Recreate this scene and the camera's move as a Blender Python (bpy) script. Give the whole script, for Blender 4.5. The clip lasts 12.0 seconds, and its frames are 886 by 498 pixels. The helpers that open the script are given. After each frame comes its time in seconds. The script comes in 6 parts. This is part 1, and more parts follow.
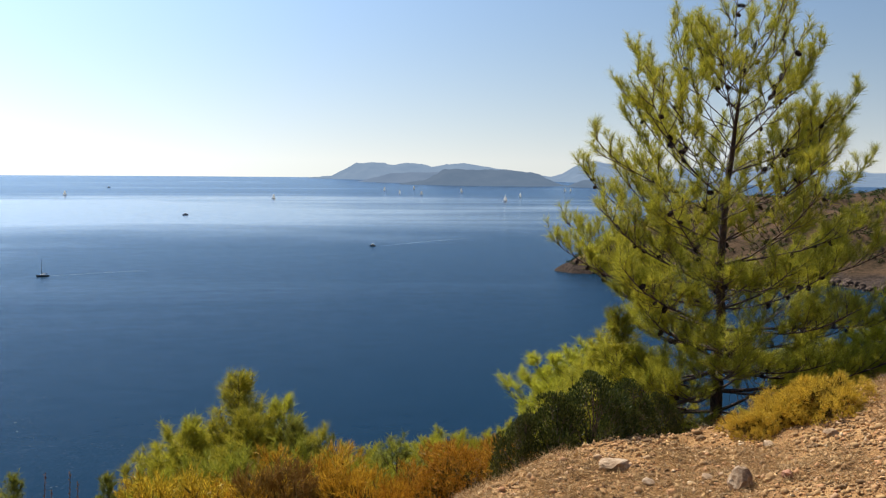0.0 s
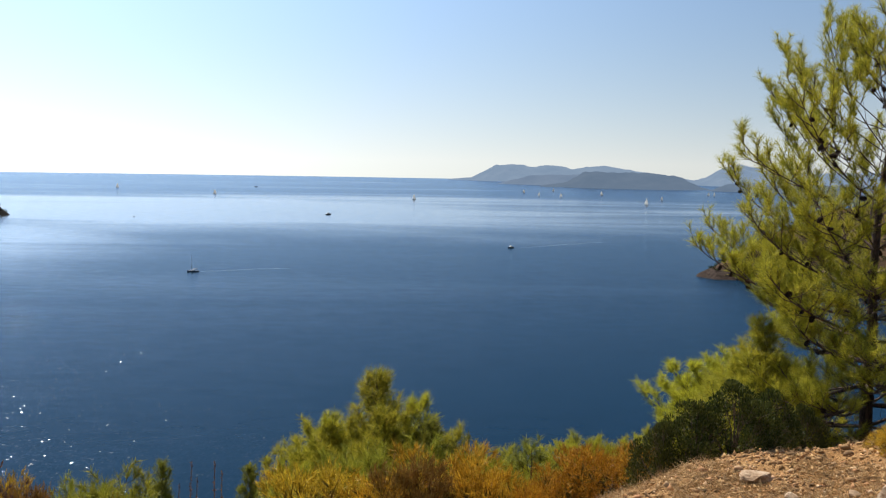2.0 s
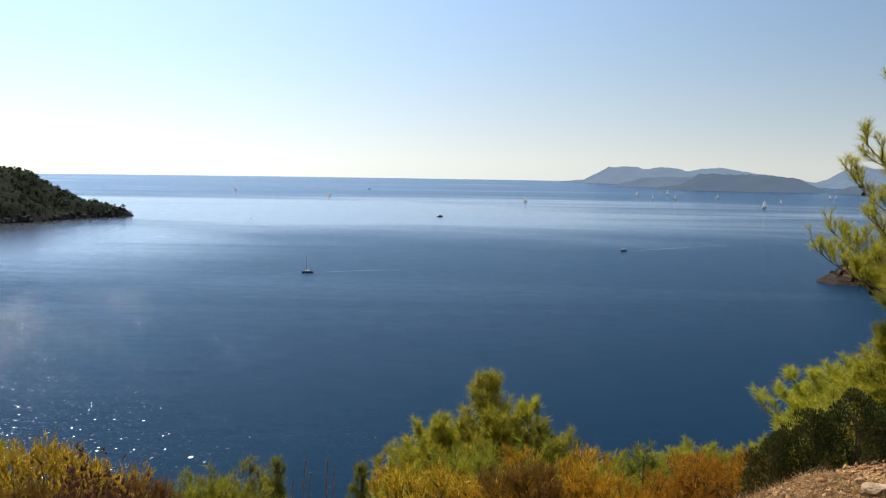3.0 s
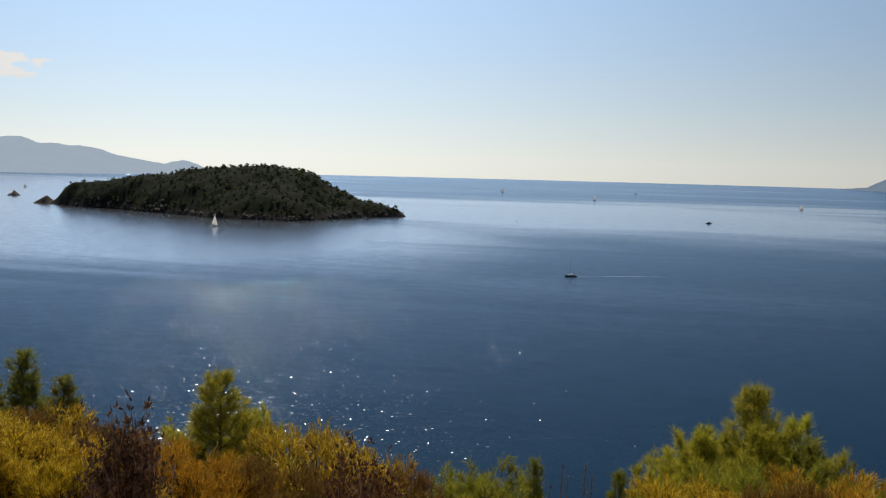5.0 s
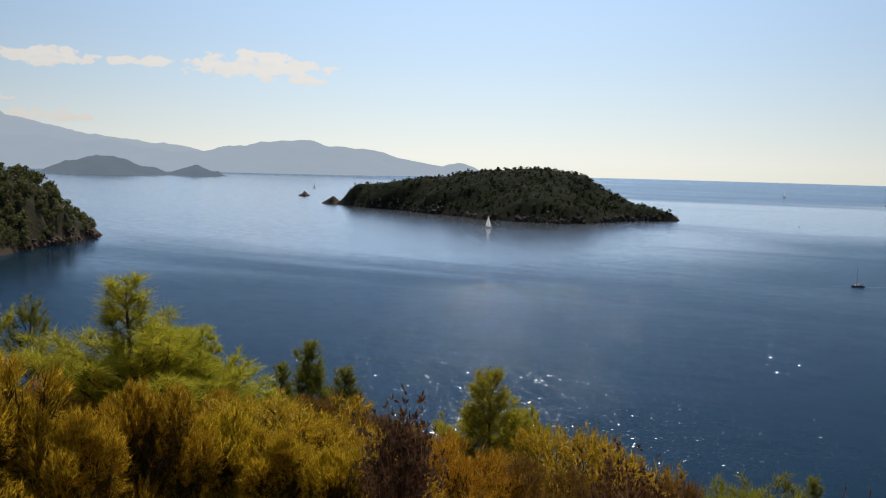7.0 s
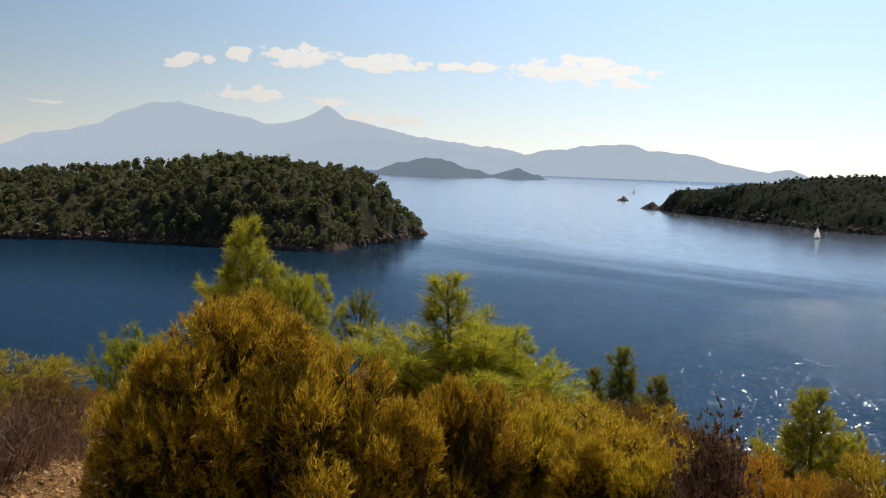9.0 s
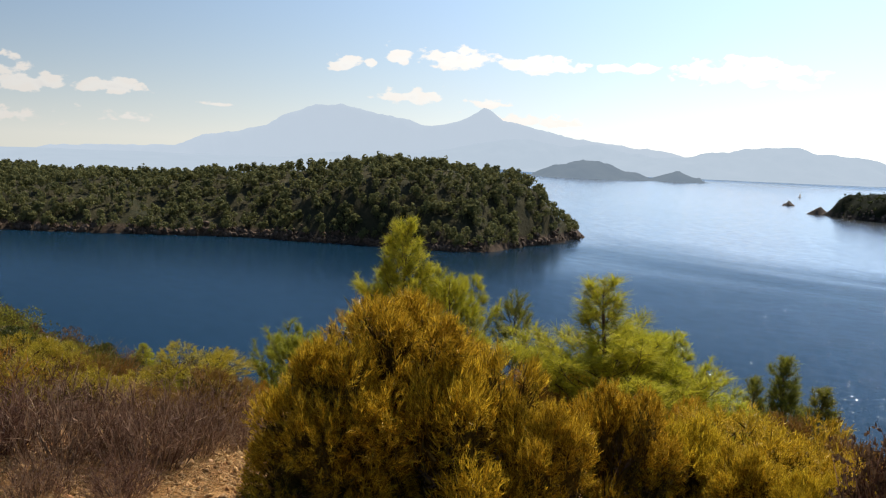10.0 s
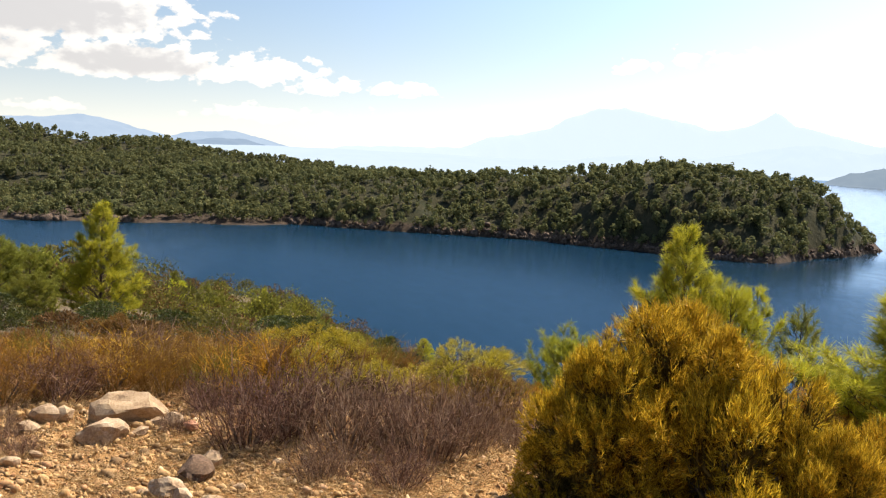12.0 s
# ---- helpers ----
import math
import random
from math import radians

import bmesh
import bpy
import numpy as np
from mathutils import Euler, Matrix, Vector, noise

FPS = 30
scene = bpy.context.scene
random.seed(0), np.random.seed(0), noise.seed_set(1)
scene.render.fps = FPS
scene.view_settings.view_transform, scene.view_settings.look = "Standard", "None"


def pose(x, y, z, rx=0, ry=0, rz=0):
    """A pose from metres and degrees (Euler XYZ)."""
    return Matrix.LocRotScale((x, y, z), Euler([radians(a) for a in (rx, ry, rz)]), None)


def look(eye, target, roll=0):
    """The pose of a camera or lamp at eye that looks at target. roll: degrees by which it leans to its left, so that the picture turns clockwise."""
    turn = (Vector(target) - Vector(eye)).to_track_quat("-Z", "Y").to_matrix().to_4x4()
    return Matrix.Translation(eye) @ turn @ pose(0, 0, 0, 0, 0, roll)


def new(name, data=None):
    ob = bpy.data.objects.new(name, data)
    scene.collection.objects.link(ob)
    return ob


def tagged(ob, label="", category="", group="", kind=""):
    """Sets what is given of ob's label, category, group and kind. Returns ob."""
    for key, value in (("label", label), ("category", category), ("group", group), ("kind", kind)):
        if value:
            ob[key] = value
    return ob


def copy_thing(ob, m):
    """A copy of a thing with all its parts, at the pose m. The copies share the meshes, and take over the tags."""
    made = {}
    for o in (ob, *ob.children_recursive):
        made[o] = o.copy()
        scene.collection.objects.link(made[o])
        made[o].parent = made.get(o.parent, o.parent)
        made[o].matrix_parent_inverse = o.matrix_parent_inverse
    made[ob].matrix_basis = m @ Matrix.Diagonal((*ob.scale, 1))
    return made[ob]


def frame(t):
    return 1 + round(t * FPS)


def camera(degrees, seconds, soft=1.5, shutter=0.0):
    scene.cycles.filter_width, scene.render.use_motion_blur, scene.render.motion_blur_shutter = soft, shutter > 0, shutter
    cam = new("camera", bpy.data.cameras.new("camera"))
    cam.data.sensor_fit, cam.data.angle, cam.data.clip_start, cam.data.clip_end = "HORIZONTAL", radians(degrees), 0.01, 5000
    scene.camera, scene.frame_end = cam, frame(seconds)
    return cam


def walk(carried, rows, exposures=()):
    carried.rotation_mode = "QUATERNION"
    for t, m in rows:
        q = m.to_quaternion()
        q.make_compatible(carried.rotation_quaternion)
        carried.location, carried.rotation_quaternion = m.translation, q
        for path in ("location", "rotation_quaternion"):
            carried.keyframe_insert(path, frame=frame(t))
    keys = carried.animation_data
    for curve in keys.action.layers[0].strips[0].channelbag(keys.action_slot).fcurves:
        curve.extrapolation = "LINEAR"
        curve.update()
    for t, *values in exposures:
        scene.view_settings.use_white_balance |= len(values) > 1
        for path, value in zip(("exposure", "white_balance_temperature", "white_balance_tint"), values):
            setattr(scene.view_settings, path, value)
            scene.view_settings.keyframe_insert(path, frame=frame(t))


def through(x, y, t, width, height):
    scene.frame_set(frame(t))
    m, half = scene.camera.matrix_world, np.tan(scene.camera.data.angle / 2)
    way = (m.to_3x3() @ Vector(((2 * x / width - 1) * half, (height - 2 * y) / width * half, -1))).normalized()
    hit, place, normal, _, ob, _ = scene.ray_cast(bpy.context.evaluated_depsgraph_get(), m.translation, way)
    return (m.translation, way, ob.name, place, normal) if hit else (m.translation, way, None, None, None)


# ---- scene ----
EYE = 80.0  # metres above the sea
cam = camera(44.26, 12.0, soft=1.15)
# yaw to the left of north, pitch and roll of the turning camera, in degrees
PATH = [
    (0.0, -9.97, -4.63, 0.62),
    (0.5, -9.95, -4.63, 0.54),
    (1.0, -8.36, -4.62, 0.57),
    (1.5, -5.61, -4.60, 0.78),
    (2.0, -2.68, -4.63, 1.03),
    (2.5, 0.00, -4.62, 1.09),
    (3.0, 3.18, -4.61, 0.92),
    (5.0, 17.05, -4.67, 1.42),
    (5.5, 20.62, -4.70, 1.34),
    (6.0, 23.88, -4.77, 1.42),
    (6.5, 27.00, -4.83, 1.47),
    (7.0, 31.29, -4.87, 1.41),
    (9.0, 47.90, -5.13, 1.98),
    (9.5, 51.62, -5.22, 1.85),
    (10.0, 56.10, -5.32, 2.20),
    (10.5, 60.50, -5.44, 2.14),
    (11.0, 64.82, -5.58, 2.43),
    (11.5, 68.65, -5.69, 2.58),
    (12.0, 70.72, -5.74, 2.85),
]


def aim(yaw, pitch, roll):
    """The camera's pose on its spot, leaning by roll."""
    a, p = radians(yaw), radians(pitch)
    ahead = Vector((-math.sin(a) * math.cos(p), math.cos(a) * math.cos(p), math.sin(p)))
    eye = Vector((0, 0, EYE))
    return look(eye, eye + ahead * 10, roll)


walk(cam, [(t, aim(y, p, r)) for t, y, p, r in PATH],
     exposures=[(0.0, 0.36, 6150, 10), (2.5, 0.22, 6200, 10), (3.2, 0.10, 6250, 10), (5.0, -0.30, 6450, 10), (5.5, -0.33, 6450, 10), (7.0, -0.30, 6500, 10), (9.0, -0.04, 6500, 10), (10.5, 0.48, 6550, 10), (12.0, 0.93, 6600, 10)])


# ---- light ----
SUN_AZ, SUN_EL = 27.0, 54.0  # degrees left of north, above the sea


def node(nt, kind, **sets):
    n = nt.nodes.new(kind)
    for k, v in sets.items():
        if k.startswith("i_"):
            n.inputs[k[2:].replace("_", " ")].default_value = v
        else:
            setattr(n, k, v)
    return n


def maths(nt, op, a, b=None, c=None, clamp=False):
    n = nt.nodes.new("ShaderNodeMath")
    n.operation, n.use_clamp = op, clamp
    for i, v in enumerate((a, b, c)):
        if v is None:
            continue
        if isinstance(v, (int, float)):
            n.inputs[i].default_value = v
        else:
            nt.links.new(v, n.inputs[i])
    return n.outputs[0]


def mixed(nt, fac, a, b, blend="MIX"):
    n = nt.nodes.new("ShaderNodeMix")
    n.data_type, n.blend_type = "RGBA", blend
    for sock, v in ((n.inputs[0], fac), (n.inputs[6], a), (n.inputs[7], b)):
        if isinstance(v, (int, float)):
            sock.default_value = v
        elif isinstance(v, (tuple, list)):
            sock.default_value = (*v[:3], 1)
        else:
            nt.links.new(v, sock)
    return n.outputs[2]


def ramp(nt, fac, stops, smooth=False):
    n = nt.nodes.new("ShaderNodeValToRGB")
    e = n.color_ramp.elements
    while len(e) < len(stops):
        e.new(0.5)
    for el, (p, c) in zip(e, stops):
        el.position = p
        el.color = (c, c, c, 1) if isinstance(c, (int, float)) else (*c, 1)
    if smooth:
        n.color_ramp.interpolation = "EASE"
    nt.links.new(fac, n.inputs[0])
    return n.outputs[0]


def noise_tex(nt, vec, scale, detail=4.0, rough=0.55, distort=0.0):
    n = nt.nodes.new("ShaderNodeTexNoise")
    n.inputs["Scale"].default_value, n.inputs["Detail"].default_value = scale, detail
    n.inputs["Roughness"].default_value, n.inputs["Distortion"].default_value = rough, distort
    if vec is not None:
        nt.links.new(vec, n.inputs["Vector"])
    return n.outputs["Fac"]


world = bpy.data.worlds.new("sky")
scene.world = world
world.use_nodes = True
wt = world.node_tree
wt.nodes.clear()
sky = node(wt, "ShaderNodeTexSky", sky_type="NISHITA", sun_disc=False, sun_elevation=radians(SUN_EL), sun_rotation=radians(-SUN_AZ),
           altitude=80.0, air_density=1.0, dust_density=0.7, ozone_density=1.0)
tc = node(wt, "ShaderNodeTexCoord")
lift = node(wt, "ShaderNodeVectorMath", operation="ADD")
lift.inputs[1].default_value = (0, 0, 0.07)
wt.links.new(tc.outputs["Generated"], lift.inputs[0])
wt.links.new(lift.outputs[0], sky.inputs[0])
sep = node(wt, "ShaderNodeSeparateXYZ")
wt.links.new(tc.outputs["Generated"], sep.inputs[0])
# azimuth to the left of north and elevation, both in degrees
az = maths(wt, "MULTIPLY", maths(wt, "ARCTAN2", maths(wt, "MULTIPLY", sep.outputs[0], -1.0), sep.outputs[1]), 180 / math.pi)
el = maths(wt, "MULTIPLY", maths(wt, "ARCSINE", sep.outputs[2]), 180 / math.pi)
flat = node(wt, "ShaderNodeCombineXYZ")
wt.links.new(az, flat.inputs[0])
wt.links.new(maths(wt, "MULTIPLY", el, 1.7), flat.inputs[1])
# cumulus: azimuth, elevation, half width, half height, weight
CLOUDS = [(41.3, 4.25, 3.6, 0.85, 1.0), (38.6, 3.75, 1.2, 0.5, 0.9), (46.0, 4.35, 0.85, 0.36, 1.0), (47.8, 4.3, 0.85, 0.3, 1.0), (51.4, 4.35, 2.5, 0.55, 1.0), (55.7, 4.45, 2.3, 0.75, 1.0), (58.8, 4.6, 0.9, 0.6, 0.95),
          (60.2, 4.1, 0.35, 0.35, 0.9), (61.6, 4.1, 0.85, 0.6, 1.0), (58.0, 2.5, 2.3, 0.65, 0.8), (53.9, 2.35, 1.5, 0.55, 0.8), (52.0, 1.5, 4.2, 0.7, 0.6), (73.3, 2.4, 1.8, 0.5, 1.0), (72.0, 0.9, 3.0, 0.6, 0.5),
          (77.0, 2.35, 2.2, 0.65, 1.0), (80.5, 2.95, 3.2, 0.9, 1.1), (87.0, 3.0, 4.0, 0.85, 1.5), (92.0, 5.2, 5.4, 1.3, 1.7), (97.0, 3.4, 4.6, 1.1, 1.6), (91.0, 0.7, 3.0, 0.5, 0.7), (79.5, 0.8, 6.5, 0.7, 0.7), (68.0, 1.75, 1.6, 0.22, 0.6)]
puff = noise_tex(wt, flat.outputs[0], 1.0, 6.0, 0.50, 0.1)
puff_low = noise_tex(wt, flat.outputs[0], 0.28, 3.0, 0.5)
cover = bulk = None
for ca, ce, hw, hh, weight in CLOUDS:
    dx = maths(wt, "DIVIDE", maths(wt, "SUBTRACT", az, ca), hw)
    dy = maths(wt, "DIVIDE", maths(wt, "SUBTRACT", el, ce), hh)
    # flatter below, billowing above
    dy = maths(wt, "MULTIPLY", dy, maths(wt, "ADD", 1.0, maths(wt, "MULTIPLY", maths(wt, "LESS_THAN", dy, 0.0), 0.5)))
    fall = maths(wt, "SUBTRACT", weight, maths(wt, "SQRT", maths(wt, "ADD", maths(wt, "MULTIPLY", dx, dx), maths(wt, "MULTIPLY", dy, dy))))
    cover = fall if cover is None else maths(wt, "MAXIMUM", cover, fall)
    if weight > 1.2:
        bulk = fall if bulk is None else maths(wt, "MAXIMUM", bulk, fall)
dens = maths(wt, "ADD", maths(wt, "MULTIPLY", cover, 0.62), maths(wt, "SUBTRACT", maths(wt, "ADD", maths(wt, "MULTIPLY", puff, 1.7), maths(wt, "MULTIPLY", puff_low, 0.35)), 1.03))
mask = ramp(wt, dens, [(0.0, 0.0), (0.20, 0.92)], True)
up_a_bit = node(wt, "ShaderNodeVectorMath", operation="ADD")
up_a_bit.inputs[1].default_value = (-0.25, 0.75, 0)
wt.links.new(flat.outputs[0], up_a_bit.inputs[0])
above = noise_tex(wt, up_a_bit.outputs[0], 1.0, 5.0, 0.50, 0.1)
body = maths(wt, "ADD", maths(wt, "MULTIPLY", dens, 0.55), maths(wt, "MULTIPLY", maths(wt, "SUBTRACT", above, puff), 1.3))
thick = ramp(wt, body, [(0.0, (1.0, 0.95, 0.89)), (0.25, (1.0, 0.975, 0.93)), (0.60, (0.93, 0.90, 0.87))])
heavy = ramp(wt, maths(wt, "ADD", bulk, maths(wt, "MULTIPLY", maths(wt, "SUBTRACT", above, puff), 1.3)), [(0.25, 0.0), (1.1, 0.9)], True)
thick = mixed(wt, heavy, thick, (0.66, 0.64, 0.635))
glow = node(wt, "ShaderNodeVectorMath", operation="SCALE")
wt.links.new(thick, glow.inputs[0])
# sea haze, warm and bright towards the horizon
haze = maths(wt, "MULTIPLY", maths(wt, "POWER", 2.718, maths(wt, "DIVIDE", maths(wt, "MAXIMUM", el, 0.0), -3.1)), 0.64)
clear = mixed(wt, 1.0, sky.outputs[0], (0.94, 1.0, 1.04), "MULTIPLY")
hazy = mixed(wt, haze, clear, (11.4, 10.7, 9.5))
# the air is brighter on the sun's side
near_sun = node(wt, "ShaderNodeVectorMath", operation="DOT_PRODUCT")
wt.links.new(tc.outputs["Generated"], near_sun.inputs[0])
near_sun.inputs[1].default_value = (-math.sin(radians(SUN_AZ)) * math.cos(radians(SUN_EL)), math.cos(radians(SUN_AZ)) * math.cos(radians(SUN_EL)), math.sin(radians(SUN_EL)))
aureole = node(wt, "ShaderNodeVectorMath", operation="SCALE")
wt.links.new(hazy, aureole.inputs[0])
# most of all low down, beneath the sun
sunward = node(wt, "ShaderNodeVectorMath", operation="DOT_PRODUCT")
wt.links.new(tc.outputs["Generated"], sunward.inputs[0])
sunward.inputs[1].default_value = (-math.sin(radians(31)), math.cos(radians(31)), 0)
low_glow = maths(wt, "ADD", 1.0, maths(wt, "MULTIPLY", maths(wt, "POWER", maths(wt, "MAXIMUM", sunward.outputs["Value"], 0.0), 8.0), 0.33))
around = maths(wt, "ADD", 0.74, maths(wt, "MULTIPLY", maths(wt, "POWER", maths(wt, "MAXIMUM", near_sun.outputs["Value"], 0.0), 4.0), 2.9))
wt.links.new(maths(wt, "MULTIPLY", around, low_glow), aureole.inputs["Scale"])
hazy = aureole.outputs[0]
wt.links.new(maths(wt, "ADD", 7.4, maths(wt, "MULTIPLY", maths(wt, "POWER", maths(wt, "MAXIMUM", near_sun.outputs["Value"], 0.0), 4.0), 34.0)), glow.inputs["Scale"])
lit = mixed(wt, mask, hazy, glow.outputs[0])
bg = node(wt, "ShaderNodeBackground", i_Strength=0.078)
wt.links.new(lit, bg.inputs[0])
wt.links.new(bg.outputs[0], node(wt, "ShaderNodeOutputWorld").inputs[0])

sun = new("sun", bpy.data.lights.new("sun", "SUN"))
sun.data.energy, sun.data.angle, sun.data.color = 5.0, radians(0.53), (1.0, 0.89, 0.73)
a, e = radians(SUN_AZ), radians(SUN_EL)
to_sun = Vector((-math.sin(a) * math.cos(e), math.cos(a) * math.cos(e), math.sin(e)))
sun.matrix_world = look(to_sun * 500, (0, 0, 0))


# ---- mesh helpers ----
def at(azim, r):
    """Plan place at a bearing (degrees left of north) and distance from the lookout."""
    return np.array((-math.sin(radians(azim)) * r, math.cos(radians(azim)) * r))


def quick_mesh(name, verts, faces, mat_index=None):
    """A mesh from arrays: faces all of one size."""
    verts, faces = np.asarray(verts, np.float32), np.asarray(faces, np.int32)
    me = bpy.data.meshes.new(name)
    k = faces.shape[1]
    me.vertices.add(len(verts))
    me.vertices.foreach_set("co", verts.ravel())
    me.loops.add(faces.size)
    me.loops.foreach_set("vertex_index", faces.ravel())
    me.polygons.add(len(faces))
    me.polygons.foreach_set("loop_start", np.arange(0, faces.size, k, dtype=np.int32))
    if mat_index is not None:
        me.polygons.foreach_set("material_index", np.asarray(mat_index, np.int32))
    me.update(calc_edges=True)
    me.validate()
    return me


def smooth(me):
    me.polygons.foreach_set("use_smooth", np.ones(len(me.polygons), bool))
    return me


def hashed(ix, iy, seed):
    h = np.sin(ix * 127.1 + iy * 311.7 + seed * 74.7) * 43758.5453
    return h - np.floor(h)


def value_noise(x, y, seed=0):
    ix, iy = np.floor(x), np.floor(y)
    fx, fy = x - ix, y - iy
    fx, fy = fx * fx * (3 - 2 * fx), fy * fy * (3 - 2 * fy)
    a, b = hashed(ix, iy, seed), hashed(ix + 1, iy, seed)
    c, d = hashed(ix, iy + 1, seed), hashed(ix + 1, iy + 1, seed)
    return (a * (1 - fx) + b * fx) * (1 - fy) + (c * (1 - fx) + d * fx) * fy


def fbm(x, y, seed=0, octaves=4):
    total, amp = 0, 0.5
    for i in range(octaves):
        total = total + amp * (value_noise(x * 2**i, y * 2**i, seed + i * 7) - 0.5)
        amp *= 0.5
    return total * 2


# ---- materials ----
def material(name):
    m = bpy.data.materials.new(name)
    m.use_nodes = True
    nt = m.node_tree
    bsdf = nt.nodes["Principled BSDF"]
    bsdf.inputs["Specular IOR Level"].default_value = 0.3
    return m, nt, bsdf


def position(nt):
    return nt.nodes.new("ShaderNodeNewGeometry").outputs["Position"]


def bump(nt, bsdf, height, strength=0.5, distance=0.05):
    b = nt.nodes.new("ShaderNodeBump")
    b.inputs["Strength"].default_value, b.inputs["Distance"].default_value = strength, distance
    nt.links.new(height, b.inputs["Height"])
    nt.links.new(b.outputs[0], bsdf.inputs["Normal"])
    return b


def earth_material(name, dark, mid, pale, scale, rough=0.95, relief=0.04):
    """Soil or rock: three tones in patches, with stones and grains."""
    m, nt, bsdf = material(name)
    pos = position(nt)
    big = noise_tex(nt, pos, scale, 5.0, 0.6)
    fine = noise_tex(nt, pos, scale * 9, 5.0, 0.65)
    vary = maths(nt, "ADD", maths(nt, "MULTIPLY", big, 0.6), maths(nt, "MULTIPLY", fine, 0.4))
    nt.links.new(ramp(nt, vary, [(0.36, dark), (0.5, mid), (0.64, pale)]), bsdf.inputs["Base Color"])
    bsdf.inputs["Roughness"].default_value = rough
    bump(nt, bsdf, maths(nt, "ADD", big, maths(nt, "MULTIPLY", fine, 0.5)), 0.8, relief)
    return m


def leaf_material(name, tones, through=0.35, rough=0.55, patch=0.0):
    """Leaves or needles: each one its own tone, and light shines through."""
    m, nt, bsdf = material(name)
    geo = nt.nodes.new("ShaderNodeNewGeometry")
    info = nt.nodes.new("ShaderNodeObjectInfo")
    pick = geo.outputs["Random Per Island"]
    if patch:
        cl = noise_tex(nt, geo.outputs["Position"], patch, 3.0)
        pick = maths(nt, "ADD", maths(nt, "MULTIPLY", pick, 0.5), maths(nt, "SUBTRACT", maths(nt, "MULTIPLY", cl, 1.5), 0.5), clamp=True)
    n = len(tones) - 1
    col = ramp(nt, pick, [(i / n, t) for i, t in enumerate(tones)])
    hs = nt.nodes.new("ShaderNodeHueSaturation")
    nt.links.new(col, hs.inputs["Color"])
    nt.links.new(maths(nt, "ADD", 0.88, maths(nt, "MULTIPLY", info.outputs["Random"], 0.24)), hs.inputs["Value"])
    nt.links.new(maths(nt, "ADD", 0.49, maths(nt, "MULTIPLY", info.outputs["Random"], 0.02)), hs.inputs["Hue"])
    nt.links.new(hs.outputs[0], bsdf.inputs["Base Color"])
    bsdf.inputs["Roughness"].default_value = rough
    bsdf.inputs["Specular IOR Level"].default_value = 0.06 if rough > 0.65 else 0.14
    tr = nt.nodes.new("ShaderNodeBsdfTranslucent")
    nt.links.new(hs.outputs[0], tr.inputs["Color"])
    mx = nt.nodes.new("ShaderNodeMixShader")
    mx.inputs[0].default_value = through
    nt.links.new(bsdf.outputs[0], mx.inputs[1])
    nt.links.new(tr.outputs[0], mx.inputs[2])
    nt.links.new(mx.outputs[0], nt.nodes["Material Output"].inputs["Surface"])
    return m


def painted_haze_material(name, ground, haze_glow, share):
    """Mountains far off, a backdrop: haze from kilometres of air is painted on as a share of glow."""
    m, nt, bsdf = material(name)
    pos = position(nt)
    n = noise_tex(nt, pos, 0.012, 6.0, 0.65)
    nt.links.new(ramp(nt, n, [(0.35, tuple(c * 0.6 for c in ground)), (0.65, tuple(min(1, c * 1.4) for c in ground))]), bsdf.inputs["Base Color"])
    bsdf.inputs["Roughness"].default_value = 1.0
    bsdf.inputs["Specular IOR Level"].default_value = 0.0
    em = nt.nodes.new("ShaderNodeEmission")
    em.inputs[0].default_value = (*haze_glow, 1)
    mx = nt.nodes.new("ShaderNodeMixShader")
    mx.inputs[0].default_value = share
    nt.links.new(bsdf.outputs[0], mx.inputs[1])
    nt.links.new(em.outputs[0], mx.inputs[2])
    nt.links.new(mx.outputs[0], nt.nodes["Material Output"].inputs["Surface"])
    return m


def hash_of(nt, vec):
    """A fourth random number for each cell."""
    w = nt.nodes.new("ShaderNodeTexWhiteNoise")
    w.noise_dimensions = "2D"
    nt.links.new(vec, w.inputs["Vector"])
    return w.outputs["Value"]


def ellipse(nt, pos, ca, cr, across, along):
    """One in the middle of an ellipse on the plan, falling to nought at its edge."""
    off = nt.nodes.new("ShaderNodeVectorMath")
    off.operation = "SUBTRACT"
    nt.links.new(pos, off.inputs[0])
    off.inputs[1].default_value = (*at(ca, cr), 0)
    turned = nt.nodes.new("ShaderNodeVectorRotate")
    turned.inputs["Angle"].default_value = radians(-ca)
    nt.links.new(off.outputs[0], turned.inputs["Vector"])
    sc = nt.nodes.new("ShaderNodeVectorMath")
    sc.operation = "MULTIPLY"
    nt.links.new(turned.outputs[0], sc.inputs[0])
    sc.inputs[1].default_value = (1 / across, 1 / along, 0)
    ln = nt.nodes.new("ShaderNodeVectorMath")
    ln.operation = "LENGTH"
    nt.links.new(sc.outputs[0], ln.inputs[0])
    return maths(nt, "SUBTRACT", 1.0, ln.outputs["Value"], clamp=True)


